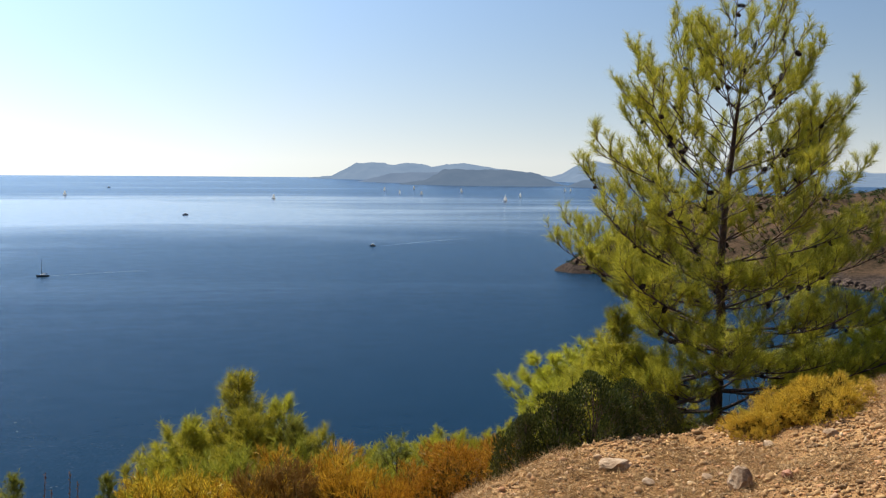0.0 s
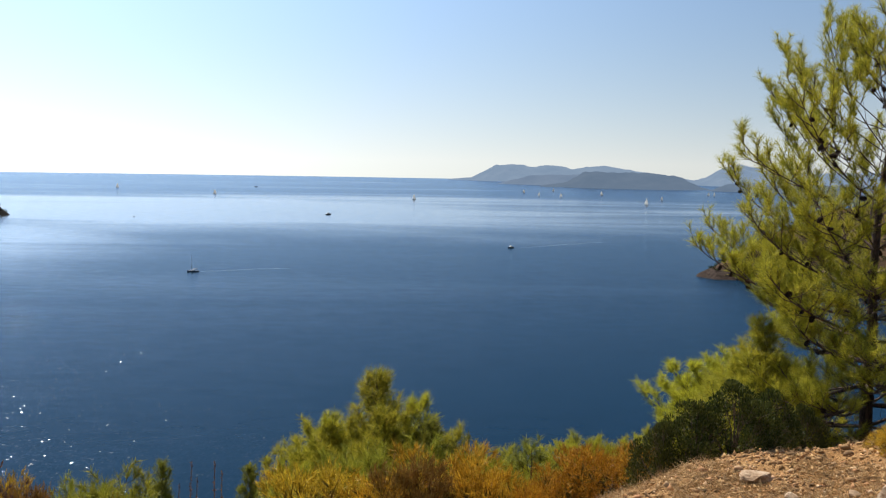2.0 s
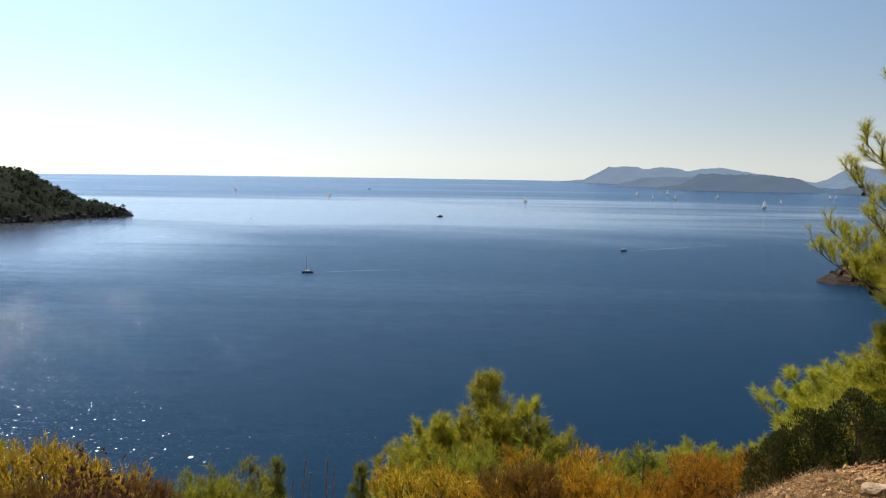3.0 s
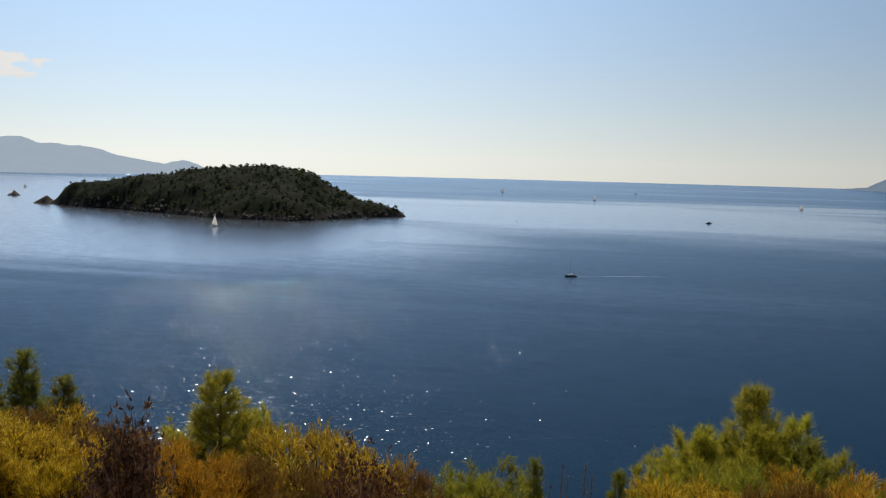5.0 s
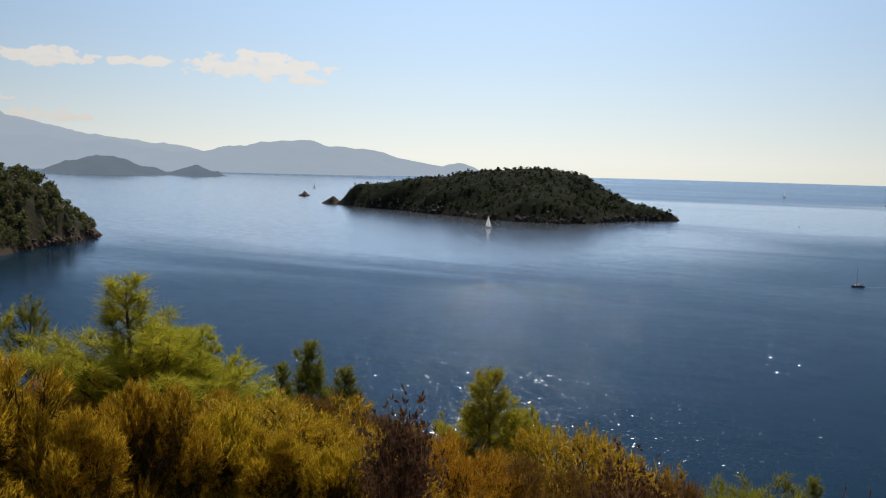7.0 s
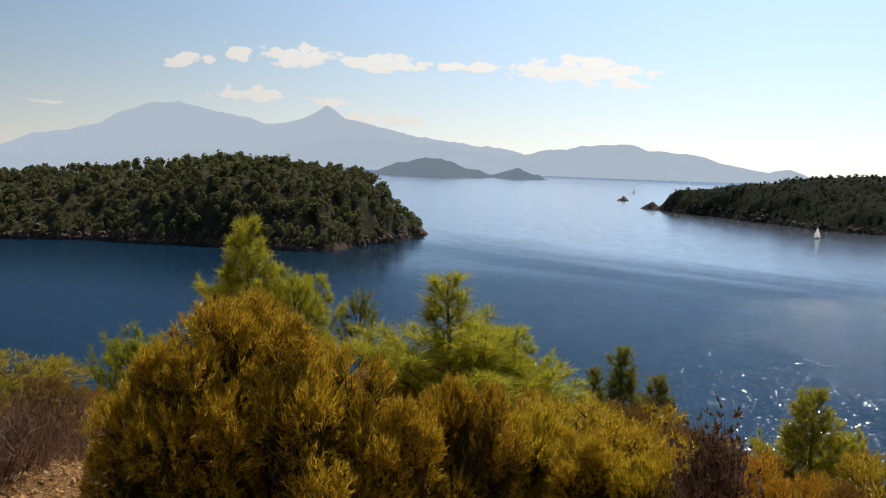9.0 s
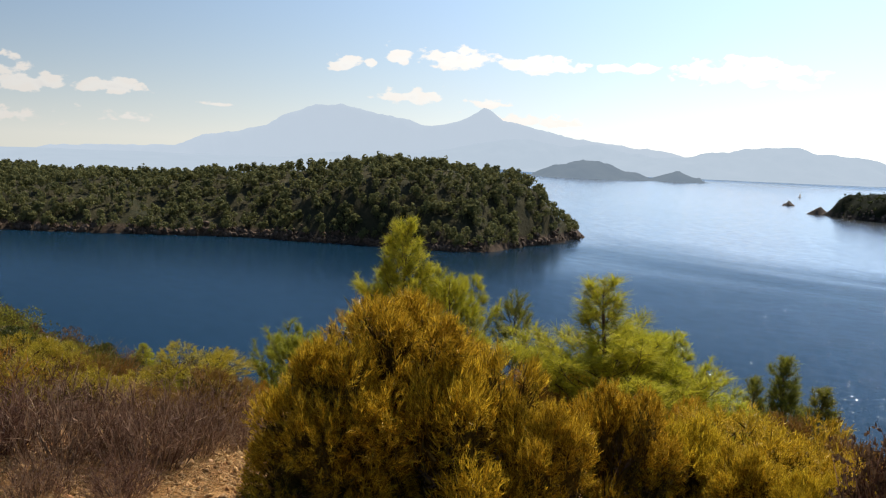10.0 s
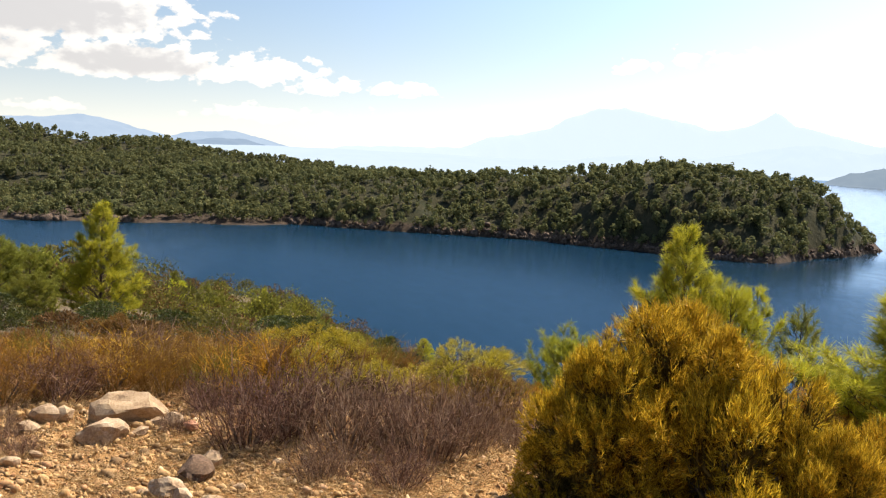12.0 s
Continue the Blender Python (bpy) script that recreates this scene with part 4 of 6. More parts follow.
def dry_shrub(seed, R, H, stems, label, heads=False, name="dry_shrub", mat=None, group=""):
    """A leafless shrub: a fan of thin stems that fork, some with seed heads."""
    rng = np.random.default_rng(seed)
    ob = thing(name, label, "shrub", group)
    a = rng.uniform(0, 2 * math.pi, stems)
    fan = np.sqrt(rng.uniform(0, 1, stems))
    foot = np.stack([np.cos(a) * fan * R * 0.35, np.sin(a) * fan * R * 0.35, np.full(stems, -0.03)], -1)
    way = unit(np.stack([np.cos(a) * fan * R * 0.85, np.sin(a) * fan * R * 0.85, np.full(stems, H)], -1) + rng.normal(0, 0.10 * H, (stems, 3)))
    ln = H * rng.uniform(0.7, 1.1, stems) * (1.08 - 0.25 * fan)
    geo = [blades(rng, foot, way, ln, 0.013 if heads else 0.0065)]
    forks = 8
    f = np.repeat(np.arange(stems), forks)
    u = rng.uniform(0.25, 0.95, len(f))
    p = foot[f] + way[f] * (ln[f] * u)[:, None]
    w2 = unit(way[f] * 0.9 + rng.normal(0, 0.62, (len(f), 3)) + [0, 0, 0.25])
    l2 = ln[f] * rng.uniform(0.12, 0.38, len(f))
    geo.append(blades(rng, p, w2, l2, 0.009 if heads else 0.005))
    p3 = np.repeat(p + w2 * l2[:, None] * 0.5, 2, 0)
    w3 = unit(np.repeat(w2, 2, 0) + rng.normal(0, 0.45, (len(p3), 3)))
    geo.append(blades(rng, p3, w3, rng.uniform(0.02, 0.07, len(p3)), 0.0036))
    part("brushwood", joined(geo), mat or M_DRY, ob)["kind"] = "stuff"
    if heads:
        tips = np.concatenate([foot + way * ln[:, None], (p + w2 * l2[:, None])[::3]])
        n = len(tips)
        q = np.repeat(tips, 6, 0)
        w = unit(rng.normal(size=(n * 6, 3)) * 0.6 + [0, 0, 0.8])
        part("chaff", leaves(rng, q, w, rng.uniform(0.028, 0.06, n * 6), np.full(n * 6, 0.02)), M_SEED, ob, "dark brown seed heads")["kind"] = "stuff"
    crown = [tube([np.array([0, 0, -0.1]), np.array([math.cos(b) * R * 0.12, math.sin(b) * R * 0.12, H * 0.12]), np.array([math.cos(b) * R * 0.3, math.sin(b) * R * 0.3, H * 0.38])], [0.012, 0.008, 0.004], 4) for b in np.arange(9) * 0.7]
    part("woody_base", joined(crown), M_TWIG, ob)
    ob["full_height"] = float(H)
    return ob


def stalk(seed, H):
    """A dry flower spike."""
    rng = np.random.default_rng(seed)
    ob = thing("dry_flower_stalk", "thin dry grey-brown flower spike above the shrubs", "plant", "dry stalks on the slope")
    z = np.linspace(0, H, 8)
    pts = np.stack([np.cumsum(rng.normal(0, 0.008, 8)), np.cumsum(rng.normal(0, 0.008, 8)), z], -1)
    part("stem", tube(pts, np.linspace(0.006, 0.003, 8), 4), M_TWIG, ob)
    n = 90
    u = rng.uniform(0.55, 1.0, n)
    b = np.stack([np.interp(u, z / H, pts[:, c]) for c in range(3)], -1)
    w = unit(rng.normal(size=(n, 3)) + [0, 0, 0.7])
    part("chaff", leaves(rng, b, w, rng.uniform(0.014, 0.03, n), np.full(n, 0.01)), M_SEED, ob)["kind"] = "stuff"
    ob["full_height"] = float(H)
    return ob


PLACED = set()


def plant(ob, azim, r, top=None, turn=0.0, scale=1.0, wide=1.0, sink=0.04, tilt=(0, 0)):
    """Stands a plant on the hillside; top is the elevation of its tip as seen from the lookout, which gives its height."""
    x, y = at(azim, r)
    z = float(ground_z(x, y)) - sink
    if top is not None:
        scale = (EYE + r * math.tan(radians(top)) - z) / ob["full_height"]
    m = Matrix.Translation((x, y, z)) @ Matrix.Rotation(radians(tilt[0]), 4, "X") @ Matrix.Rotation(radians(tilt[1]), 4, "Y") @ Matrix.Rotation(radians(turn), 4, "Z")
    if ob.name in PLACED:
        ob = copy_thing(ob, m)
    else:
        PLACED.add(ob.name)
        ob.matrix_basis = m
    ob.scale = (scale * wide, scale * wide, scale)
    return ob


# ---- the tall pine at the rim ----
NARROW = ([0.0, 0.15, 0.4, 0.7, 0.9, 1.0], [0.7, 1.0, 0.9, 0.55, 0.3, 0.15])
ROUND = ([0.0, 0.2, 0.5, 0.8, 1.0], [0.6, 1.0, 1.0, 0.75, 0.35])
WISPY = ([0.0, 0.3, 0.55, 0.6, 0.85, 1.0], [1.0, 1.0, 0.8, 0.35, 0.25, 0.18])



def curved(rng, foot, way, length, lift, m, wander=0.06):
    """Points of a branch that bends upwards along its length, and its way at each point."""
    pts, ways, d = [np.array(foot, float)], [way], np.array(way, float)
    for q in range(m):
        d = unit(d + np.array([0, 0, lift * (q + 1) / m * 2 / m]) + rng.normal(0, wander, 3))
        pts.append(pts[-1] + d * length / m)
        ways.append(d)
    return np.array(pts), np.array(ways)


def rim_pine(seed, height, needle=0.115, fill=44, width=0.0038):
    """The open-crowned pine: whorls of long bare-footed limbs that sweep up, side shoots, and a brush of needles on each shoot's end."""
    rng = np.random.default_rng(seed)
    tree = thing("pine_tree", "tall young pine with yellow-green needles and dark cones", "tree")
    k = 16
    s = np.linspace(0, 1, k)
    bend = np.cumsum(rng.normal(0, 0.012, (k, 2)), 0)
    trunk = np.stack([bend[:, 0] + 0.045 * s * height, bend[:, 1] - 0.02 * s * height, s * height], -1)
    trunk[0, 2] = -0.3
    rad = 0.066 * (1 - s) ** 0.8 + 0.006
    rad[0] *= 1.4
    part("trunk", tube(trunk, rad, 10), M_BARK, tree, shade=True)
    tufts = []
    reach_at, reach_of = [0.0, 0.12, 0.30, 0.42, 0.55, 0.70, 0.82, 0.92, 1.0], [1.85, 1.95, 1.85, 1.95, 1.8, 1.62, 1.42, 1.1, 0.6]
    for i, f in enumerate((0.08, 0.13, 0.18, 0.23, 0.28, 0.33, 0.38, 0.43, 0.48, 0.535, 0.59, 0.645, 0.70, 0.755, 0.81, 0.86, 0.905, 0.945, 0.975)):
        foot = np.array([np.interp(f, s, trunk[:, c]) for c in range(3)])
        n = 6 if f < 0.75 else 5
        for j in range(n):
            a = i * 2.4 + 2 * math.pi * j / n + rng.normal(0, 0.22)
            pitch = radians(float(np.interp(f, [0, 0.3, 0.5, 0.75, 1], [-10, 0, 12, 28, 48])) + rng.normal(0, 6))
            lift = float(np.interp(f, [0, 0.4, 1], [0.25, 0.5, 0.7]))
            R = float(np.interp(min(1, f + 0.10), reach_at, reach_of)) * rng.uniform(0.66, 1.06)
            L = R / math.cos(pitch + 0.25)
            m = 9
            pts, ways = curved(rng, foot, np.array([math.cos(a) * math.cos(pitch), math.sin(a) * math.cos(pitch), math.sin(pitch)]), L, lift, m)
            r0 = max(0.006, 0.020 * (1.05 - f) * L / 1.5)
            wood = [tube(pts, np.linspace(r0, 0.003, m + 1), 6)]
            tufts.append((pts[-1], ways[-1], 0.13))
            gap = 0.08 if f < 0.5 else 0.105
            bare = 0.26 if f < 0.5 else 0.34
            steps = max(3, int(L * (1 - bare) / gap))
            spots = []
            for q in range(steps):
                u = bare + (0.97 - bare) * (q + rng.uniform(0.1, 0.9)) / steps
                p = np.array([np.interp(u * m, range(m + 1), pts[:, c]) for c in range(3)])
                ax = ways[min(m, int(u * m) + 1)]
                out = unit(np.cross(ax, [0, 0, 1.0])) * (1 if q % 2 else -1)
                d = unit(ax * rng.uniform(0.5, 0.9) + out * rng.uniform(0.5, 0.9) + np.array([0, 0, rng.uniform(-0.1, 0.4)]))
                ln = (0.10 + 0.40 * L * (1.04 - u) ** 0.9) * rng.uniform(0.6, 1.15)
                b, bw = curved(rng, p, d, ln, 0.7, 4, 0.10)
                wood.append(tube(b, np.linspace(0.0055, 0.0026, 5), 4))
                tufts.append((b[-1], bw[-1], 0.12))
                for h in range(max(1, int(ln / 0.062))):
                    v = rng.uniform(0.3, 0.95)
                    p2 = np.array([np.interp(v * 4, range(5), b[:, c]) for c in range(3)])
                    d2 = unit(bw[min(4, int(v * 4) + 1)] * 0.7 + unit(rng.normal(size=3)) * 0.6 + [0, 0, 0.3])
                    l2 = rng.uniform(0.07, 0.17)
                    e, ew = curved(rng, p2, d2, l2, 0.5, 2, 0.08)
                    wood.append(tube(e, [0.0032, 0.0026, 0.002], 3))
                    tufts.append((e[-1], ew[-1], 0.10))
                if 0.3 < u < 0.85 and rng.uniform() < 0.20 + 0.16 * (f > 0.4):
                    spots.append((p, unit(rng.normal(0, 1, 3) + np.array([0, 0, -0.5]))))
            # bare dead twigs near the trunk
            for _ in range(3 if f < 0.5 else 1):
                u = rng.uniform(0.08, 0.3)
                p = np.array([np.interp(u * m, range(m + 1), pts[:, c]) for c in range(3)])
                e, _w = curved(rng, p, unit(ways[1] * 0.5 + rng.normal(0, 0.6, 3)), rng.uniform(0.15, 0.4), 0.2, 4, 0.22)
                wood.append(tube(e, np.linspace(0.004, 0.0016, 5), 3))
            limb = part("limb", joined(wood), M_LIMB, tree)
            for p, d in spots:
                part("pine_cone", cone_geo(rng, p, d, rng.uniform(0.05, 0.075)), M_CONE, limb, "dark brown closed cone")
    tufts.append((trunk[-1], np.array([0, 0, 1.0]), 0.2))
    P, D, S = np.array([q[0] for q in tufts]), np.array([q[1] for q in tufts]), np.array([q[2] for q in tufts])
    P, D, S = (np.repeat(q, fill, 0) for q in (P, D, S))
    n = len(P)
    ax = rng.normal(size=(n, 3))
    perp = unit(ax - (ax * D).sum(1, keepdims=True) * D)
    way = unit(D * rng.uniform(0.5, 1.1, (n, 1)) + perp * rng.uniform(0.3, 0.95, (n, 1)))
    base = P - D * (S * rng.uniform(0, 1, n) ** 1.3)[:, None]
    part("crown", blades(rng, base, way, needle * rng.uniform(0.7, 1.12, n), width, 0.10), M_NEEDLE, tree)
    tree["full_height"] = float(base[:, 2].max() + needle * 0.7)
    return tree


plant(rim_pine(4, 4.4), -24.2, 10.5, 11.2, wide=1.04)

# ---- young pines on the slope ----
GP = "young pines on the slope"
pine_a = pine(11, 2.6, 1.0, NARROW, "bushy young pine with bright green needles on the slope", (M_NEEDLE_YOUNG, M_BARK), levels=14, per=5.2, needle=0.12, fill=40, width=0.0058, base_r=0.04, twig_gap=0.075, rise=(15, 60), group=GP)
pine_b = pine(12, 2.4, 0.68, NARROW, "slender young pine with dull green needles on the slope", (M_NEEDLE_DARK, M_BARK), levels=13, per=5.0, needle=0.11, fill=40, width=0.0058, base_r=0.035, twig_gap=0.08, rise=(25, 65), group=GP)
pine_c = pine(13, 2.2, 1.15, ROUND, "spreading young pine with yellow-green needles on the slope", (M_NEEDLE_YOUNG, M_BARK), levels=11, per=5.2, needle=0.12, fill=40, width=0.006, base_r=0.04, twig_gap=0.08, rise=(12, 48), group=GP)
pine_d = pine(14, 2.3, 1.1, WISPY, "young pine with a bare leading shoot and long pale needles", (M_NEEDLE_YOUNG, M_BARK), levels=13, per=5.0, needle=0.15, fill=40, width=0.0055, base_r=0.035, twig_gap=0.085, rise=(15, 50), group=GP, lean=(0.04, 0.02))
pine_e = pine(15, 1.9, 0.5, ROUND, "thin open young pine with dark trunk and sparse needles", (M_NEEDLE_DARK, M_BARK), start=0.3, levels=8, per=3.6, needle=0.11, fill=30, width=0.007, base_r=0.026, twig_gap=0.11, rise=(20, 55), group=GP)
pine_f = pine(16, 2.0, 1.1, ROUND, "broad dark green young pine on the slope", (M_NEEDLE_DARK, M_BARK), levels=11, per=5.2, needle=0.11, fill=40, width=0.006, base_r=0.04, twig_gap=0.08, rise=(12, 48), group=GP)
for kind, azim, r, top, turn, wide in [
    (pine_a, 0.78, 13.0, -10.5, 0, 1.05), (pine_a, -1.5, 13.2, -11.9, 70, 0.95), (pine_a, 3.1, 13.4, -12.9, 140, 1.0), (pine_b, -2.3, 12.4, -13.2, 30, 1.1), (pine_a, 0.2, 12.2, -12.6, 200, 1.1), (pine_c, 3.4, 13.6, -13.1, 40, 1.1), (pine_c, -1.9, 13.2, -13.4, 90, 1.1), (pine_c, 5.3, 12.5, -15.3, 10, 0.8), (pine_b, 7.3, 13.0, -15.5, 70, 0.9),
    (pine_b, 11.8, 12.5, -15.1, 130, 0.8), (pine_e, -3.9, 13.0, -13.9, 15, 0.9), (pine_c, -5.8, 12.6, -14.4, 200, 0.9), (pine_e, -7.7, 11.0, -14.0, 60, 1.3), (pine_c, -9.0, 12.5, -14.0, 120, 0.9),
    (pine_c, -10.5, 12.0, -13.7, 180, 0.9), (pine_c, -12.1, 12.0, -13.9, 250, 0.9), (pine_c, -13.8, 11.0, -13.3, 300, 0.85), (pine_c, -30.4, 11.5, -8.4, 30, 1.1), (pine_c, -32.2, 11.0, -7.0, 100, 1.15), (pine_a, -29.0, 12.5, -7.6, 60, 1.2),
    # added to stand in for the tall pine's lower boughs
    (pine_a, -19.3, 10.5, -7.2, 160, 1.15),
    (pine_a, 28.7, 12.0, -10.75, 60, 1.25), (pine_c, 26.9, 12.4, -12.6, 160, 0.8), (pine_b, 38.3, 13.0, -9.5, 0, 1.15), (pine_b, 39.6, 13.2, -10.7, 80, 1.0), (pine_b, 36.3, 12.6, -10.9, 50, 1.35),
    (pine_b, 42.3, 14.0, -10.7, 20, 0.8), (pine_d, 46.9, 8.6, -6.0, 180, 1.5), (pine_d, 44.6, 9.0, -8.9, 100, 1.7), (pine_c, 45.6, 8.8, -8.4, 30, 1.25), (pine_c, 43.6, 9.2, -10.2, 200, 0.9), (pine_e, 52.2, 10.0, -7.0, 0, 1.0), (pine_e, 50.6, 10.3, -9.5, 90, 0.9),
    (pine_a, 58.2, 9.5, -3.4, 100, 1.0), (pine_c, 55.8, 9.6, -5.9, 40, 0.9), (pine_a, 71.5, 12.0, -10.4, 30, 1.5), (pine_a, 70.3, 12.2, -11.2, 130, 1.4), (pine_b, 69.8, 17.0, -11.7, 70, 1.0), (pine_c, 74.0, 18.0, -11.0, 130, 0.7),
    (pine_a, 88.2, 14.5, -3.75, 210, 1.1), (pine_f, 91.6, 17.0, -6.0, 20, 1.3), (pine_f, 93.4, 15.0, -5.5, 60, 1.3), (pine_f, 91.4, 13.0, -7.4, 110, 1.3), (pine_f, 94.5, 12.6, -7.2, 10, 1.3), (pine_f, 86.0, 24.0, -7.9, 300, 1.0), (pine_c, 84.5, 26.0, -7.7, 100, 1.1), (pine_f, 82.6, 27.0, -8.2, 10, 1.3), (pine_f, 79.9, 26.0, -8.3, 200, 1.2), (pine_f, 77.2, 26.0, -9.4, 260, 1.2), (pine_f, 90.0, 20.0, -7.0, 170, 1.1), (pine_f, 75.2, 24.0, -10.2, 60, 1.1), (pine_f, 73.4, 22.0, -11.0, 130, 1.0), (pine_f, 87.3, 20.0, -8.3, 200, 1.2), (pine_b, 84.6, 36.0, -7.3, 30, 1.3), (pine_e, 83.0, 34.0, -7.8, 60, 1.3), (pine_a, 80.0, 40.0, -8.1, 90, 1.1),
]:
    plant(kind, azim, r, top, turn, wide=wide)

# ---- broom and heath ----
GB = "broom and heath shrubs on the hillside"
broom = bush(21, 0.95, 1.25, 70000, "large olive-gold broom bush with dense fine twigs", (M_BROOM, M_TWIG), 0.060, 0.0068, 58, 0.215, "broom_bush", "bush", group="large broom bushes", plumes=2400, upward=0.28, wild=0.46)
broom_b = bush(22, 0.85, 0.95, 36000, "rounded olive-gold broom bush beside the largest one", (M_BROOM, M_TWIG), 0.060, 0.0072, 30, 0.20, "broom_bush", "bush", group="large broom bushes", plumes=1600, upward=0.28, wild=0.46)
plant(broom, 57.9, 5.6, -7.9, 0, wide=0.9)
plant(broom, 61.6, 5.4, -10.2, 110, wide=0.75)
plant(broom_b, 54.4, 5.3, -10.7, 60, wide=0.66)
plant(broom_b, 46.7, 5.7, -12.0, 0, wide=0.62)
plant(broom_b, 50.2, 5.3, -12.9, 190, wide=0.6)
plant(broom_b, 43.0, 5.9, -13.2, 240, wide=0.65)
plant(broom_b, 39.5, 5.6, -14.4, 150, wide=0.7)
plant(broom_b, 36.6, 5.4, -15.4, 20, wide=0.7)

orange = bush(23, 0.8, 0.8, 17000, "rounded orange-gold broom bush on the slope", (M_ORANGE, M_TWIG), 0.048, 0.0056, 22, 0.18, "broom_bush", "bush", group=GB, plumes=1000, upward=0.25, wild=0.5)
rust = bush(24, 0.8, 0.75, 17000, "rust-brown heath shrub on the slope", (M_RUST, M_TWIG), 0.048, 0.0056, 22, 0.18, "heath_shrub", "shrub", group=GB, plumes=1000, upward=0.25, wild=0.5)
olive = bush(25, 0.8, 0.8, 17000, "olive-gold broom bush on the slope", (M_BROOM, M_TWIG), 0.048, 0.0056, 22, 0.18, "broom_bush", "bush", group=GB, plumes=1000, upward=0.25, wild=0.5)
mustard = bush(29, 0.8, 0.8, 17000, "mustard-green broom bush on the slope", (M_MUSTARD, M_TWIG), 0.048, 0.0056, 22, 0.18, "broom_bush", "bush", group=GB, plumes=1000, upward=0.25, wild=0.5)
lime = pine(26, 0.85, 0.8, ROUND, "low bushy young pine with bright yellow-green needles", (M_LIME, M_BARK), start=0.05, levels=6, per=5.5, needle=0.10, fill=34, width=0.0058, base_r=0.02, twig_gap=0.085, rise=(20, 62), group=GP)
dark = bush(27, 0.8, 1.0, 9000, "dark green mastic shrub at the stony rim", (M_DARKLEAF, M_TWIG), 0.05, 0.006, 40, 0.2, "shrub", "shrub", True, group="dark evergreen shrubs")
cushion = bush(28, 0.9, 0.6, 26000, "golden yellow cushion of broom on the stony rim", (M_YELLOW, M_TWIG), 0.06, 0.006, 70, 0.15, "broom_bush", "bush", plumes=2000, upward=0.3, wild=0.5)
for kind, azim, r, top, turn, wide in [
    (orange, -2.7, 8.6, -15.1, 0, 0.75), (rust, -0.8, 8.2, -15.7, 60, 0.7), (rust, 0.8, 8.4, -15.8, 10, 0.7), (orange, -5.8, 8.2, -15.7, 120, 0.6), (orange, -11.6, 8.4, -14.3, 200, 0.85), (orange, -9.4, 8.2, -15.6, 20, 0.65),
    (olive, 3.4, 8.6, -16.2, 0, 0.7), (lime, -4.2, 9.5, -15.0, 40, 0.7), (lime, -7.4, 9.2, -15.4, 80, 0.6), (lime, 5.0, 11.0, -15.8, 10, 0.7), (lime, 2.2, 11.5, -14.6, 200, 0.7), (lime, -0.5, 11.4, -13.8, 300, 0.7),
    (dark, -18.0, 7.9, -10.9, 0, 0.62), (dark, -16.0, 7.8, -12.0, 80, 0.56), (dark, -14.4, 7.6, -13.2, 150, 0.5), (dark, -19.8, 8.2, -11.2, 220, 0.55), (dark, -21.4, 8.5, -11.8, 20, 0.5),
    # both pines in this row fill in for lower boughs of the tall pine
    (cushion, -29.9, 7.9, -10.3, 0, 0.8), (cushion, -28.2, 7.9, -11.2, 140, 0.8), (cushion, -26.7, 7.8, -12.2, 60, 0.8), (pine_c, -20.0, 11.5, -9.0, 40, 0.9), (pine_c, -17.3, 11.4, -9.0, 140, 1.0),
    (lime, 14.5, 9.8, -15.3, 0, 0.85), (lime, 16.0, 9.8, -15.7, 70, 0.6), (rust, 19.1, 9.6, -16.0, 20, 0.7), (olive, 20.4, 9.5, -15.6, 90, 0.6), (lime, 23.3, 9.8, -14.9, 120, 0.7), (olive, 23.8, 8.8, -14.3, 10, 0.7),
    (rust, 21.5, 8.0, -16.5, 40, 0.7), (rust, 25.2, 7.8, -16.0, 70, 0.7), (rust, 27.6, 7.6, -15.6, 100, 0.7), (orange, 29.7, 7.8, -15.2, 140, 0.7), (orange, 31.0, 8.4, -14.2, 170, 0.7), (rust, 33.4, 8.6, -14.0, 10, 0.7),
    (rust, 35.6, 8.4, -13.4, 40, 0.8), (rust, 37.5, 9.4, -13.0, 200, 0.85), (olive, 40.0, 9.8, -12.5, 250, 0.9), (rust, 42.0, 9.8, -12.0, 320, 0.9), (olive, 36.8, 6.8, -14.0, 80, 0.8), (olive, 40.2, 7.0, -12.9, 30, 0.9),
    (orange, 43.8, 7.6, -12.5, 60, 0.7), (orange, 49.2, 8.6, -11.2, 90, 0.8), (rust, 51.0, 8.2, -11.2, 10, 0.7), (orange, 53.0, 8.0, -11.6, 40, 0.7), (rust, 46.0, 9.6, -10.8, 80, 0.8),
    (orange, 67.8, 8.8, -12.0, 20, 1.0), (orange, 65.6, 9.5, -12.5, 90, 0.7), (rust, 69.6, 9.0, -13.2, 150, 0.7), (rust, 65.0, 7.8, -13.6, 20, 0.8), (mustard, 67.4, 8.0, -13.4, 120, 0.7), (rust, 71.6, 8.2, -13.0, 80, 0.7), (mustard, 72.0, 10.0, -12.6, 10, 0.7), (mustard, 73.4, 12.0, -11.2, 60, 1.0), (mustard, 76.0, 11.5, -10.1, 120, 1.1), (mustard, 78.0, 11.5, -9.9, 40, 1.0), (mustard, 74.8, 11.0, -10.7, 200, 0.9),
    (mustard, 78.4, 14.5, -11.2, 190, 0.9), (rust, 62.4, 8.6, -13.0, 240, 0.8), (rust, 59.0, 8.8, -12.4, 300, 0.9), (mustard, 70.0, 13.0, -12.2, 10, 0.8), (rust, 75.6, 10.6, -12.6, 10, 0.8),
]:
    plant(kind, azim, r, top, turn, wide=wide * 1.22)

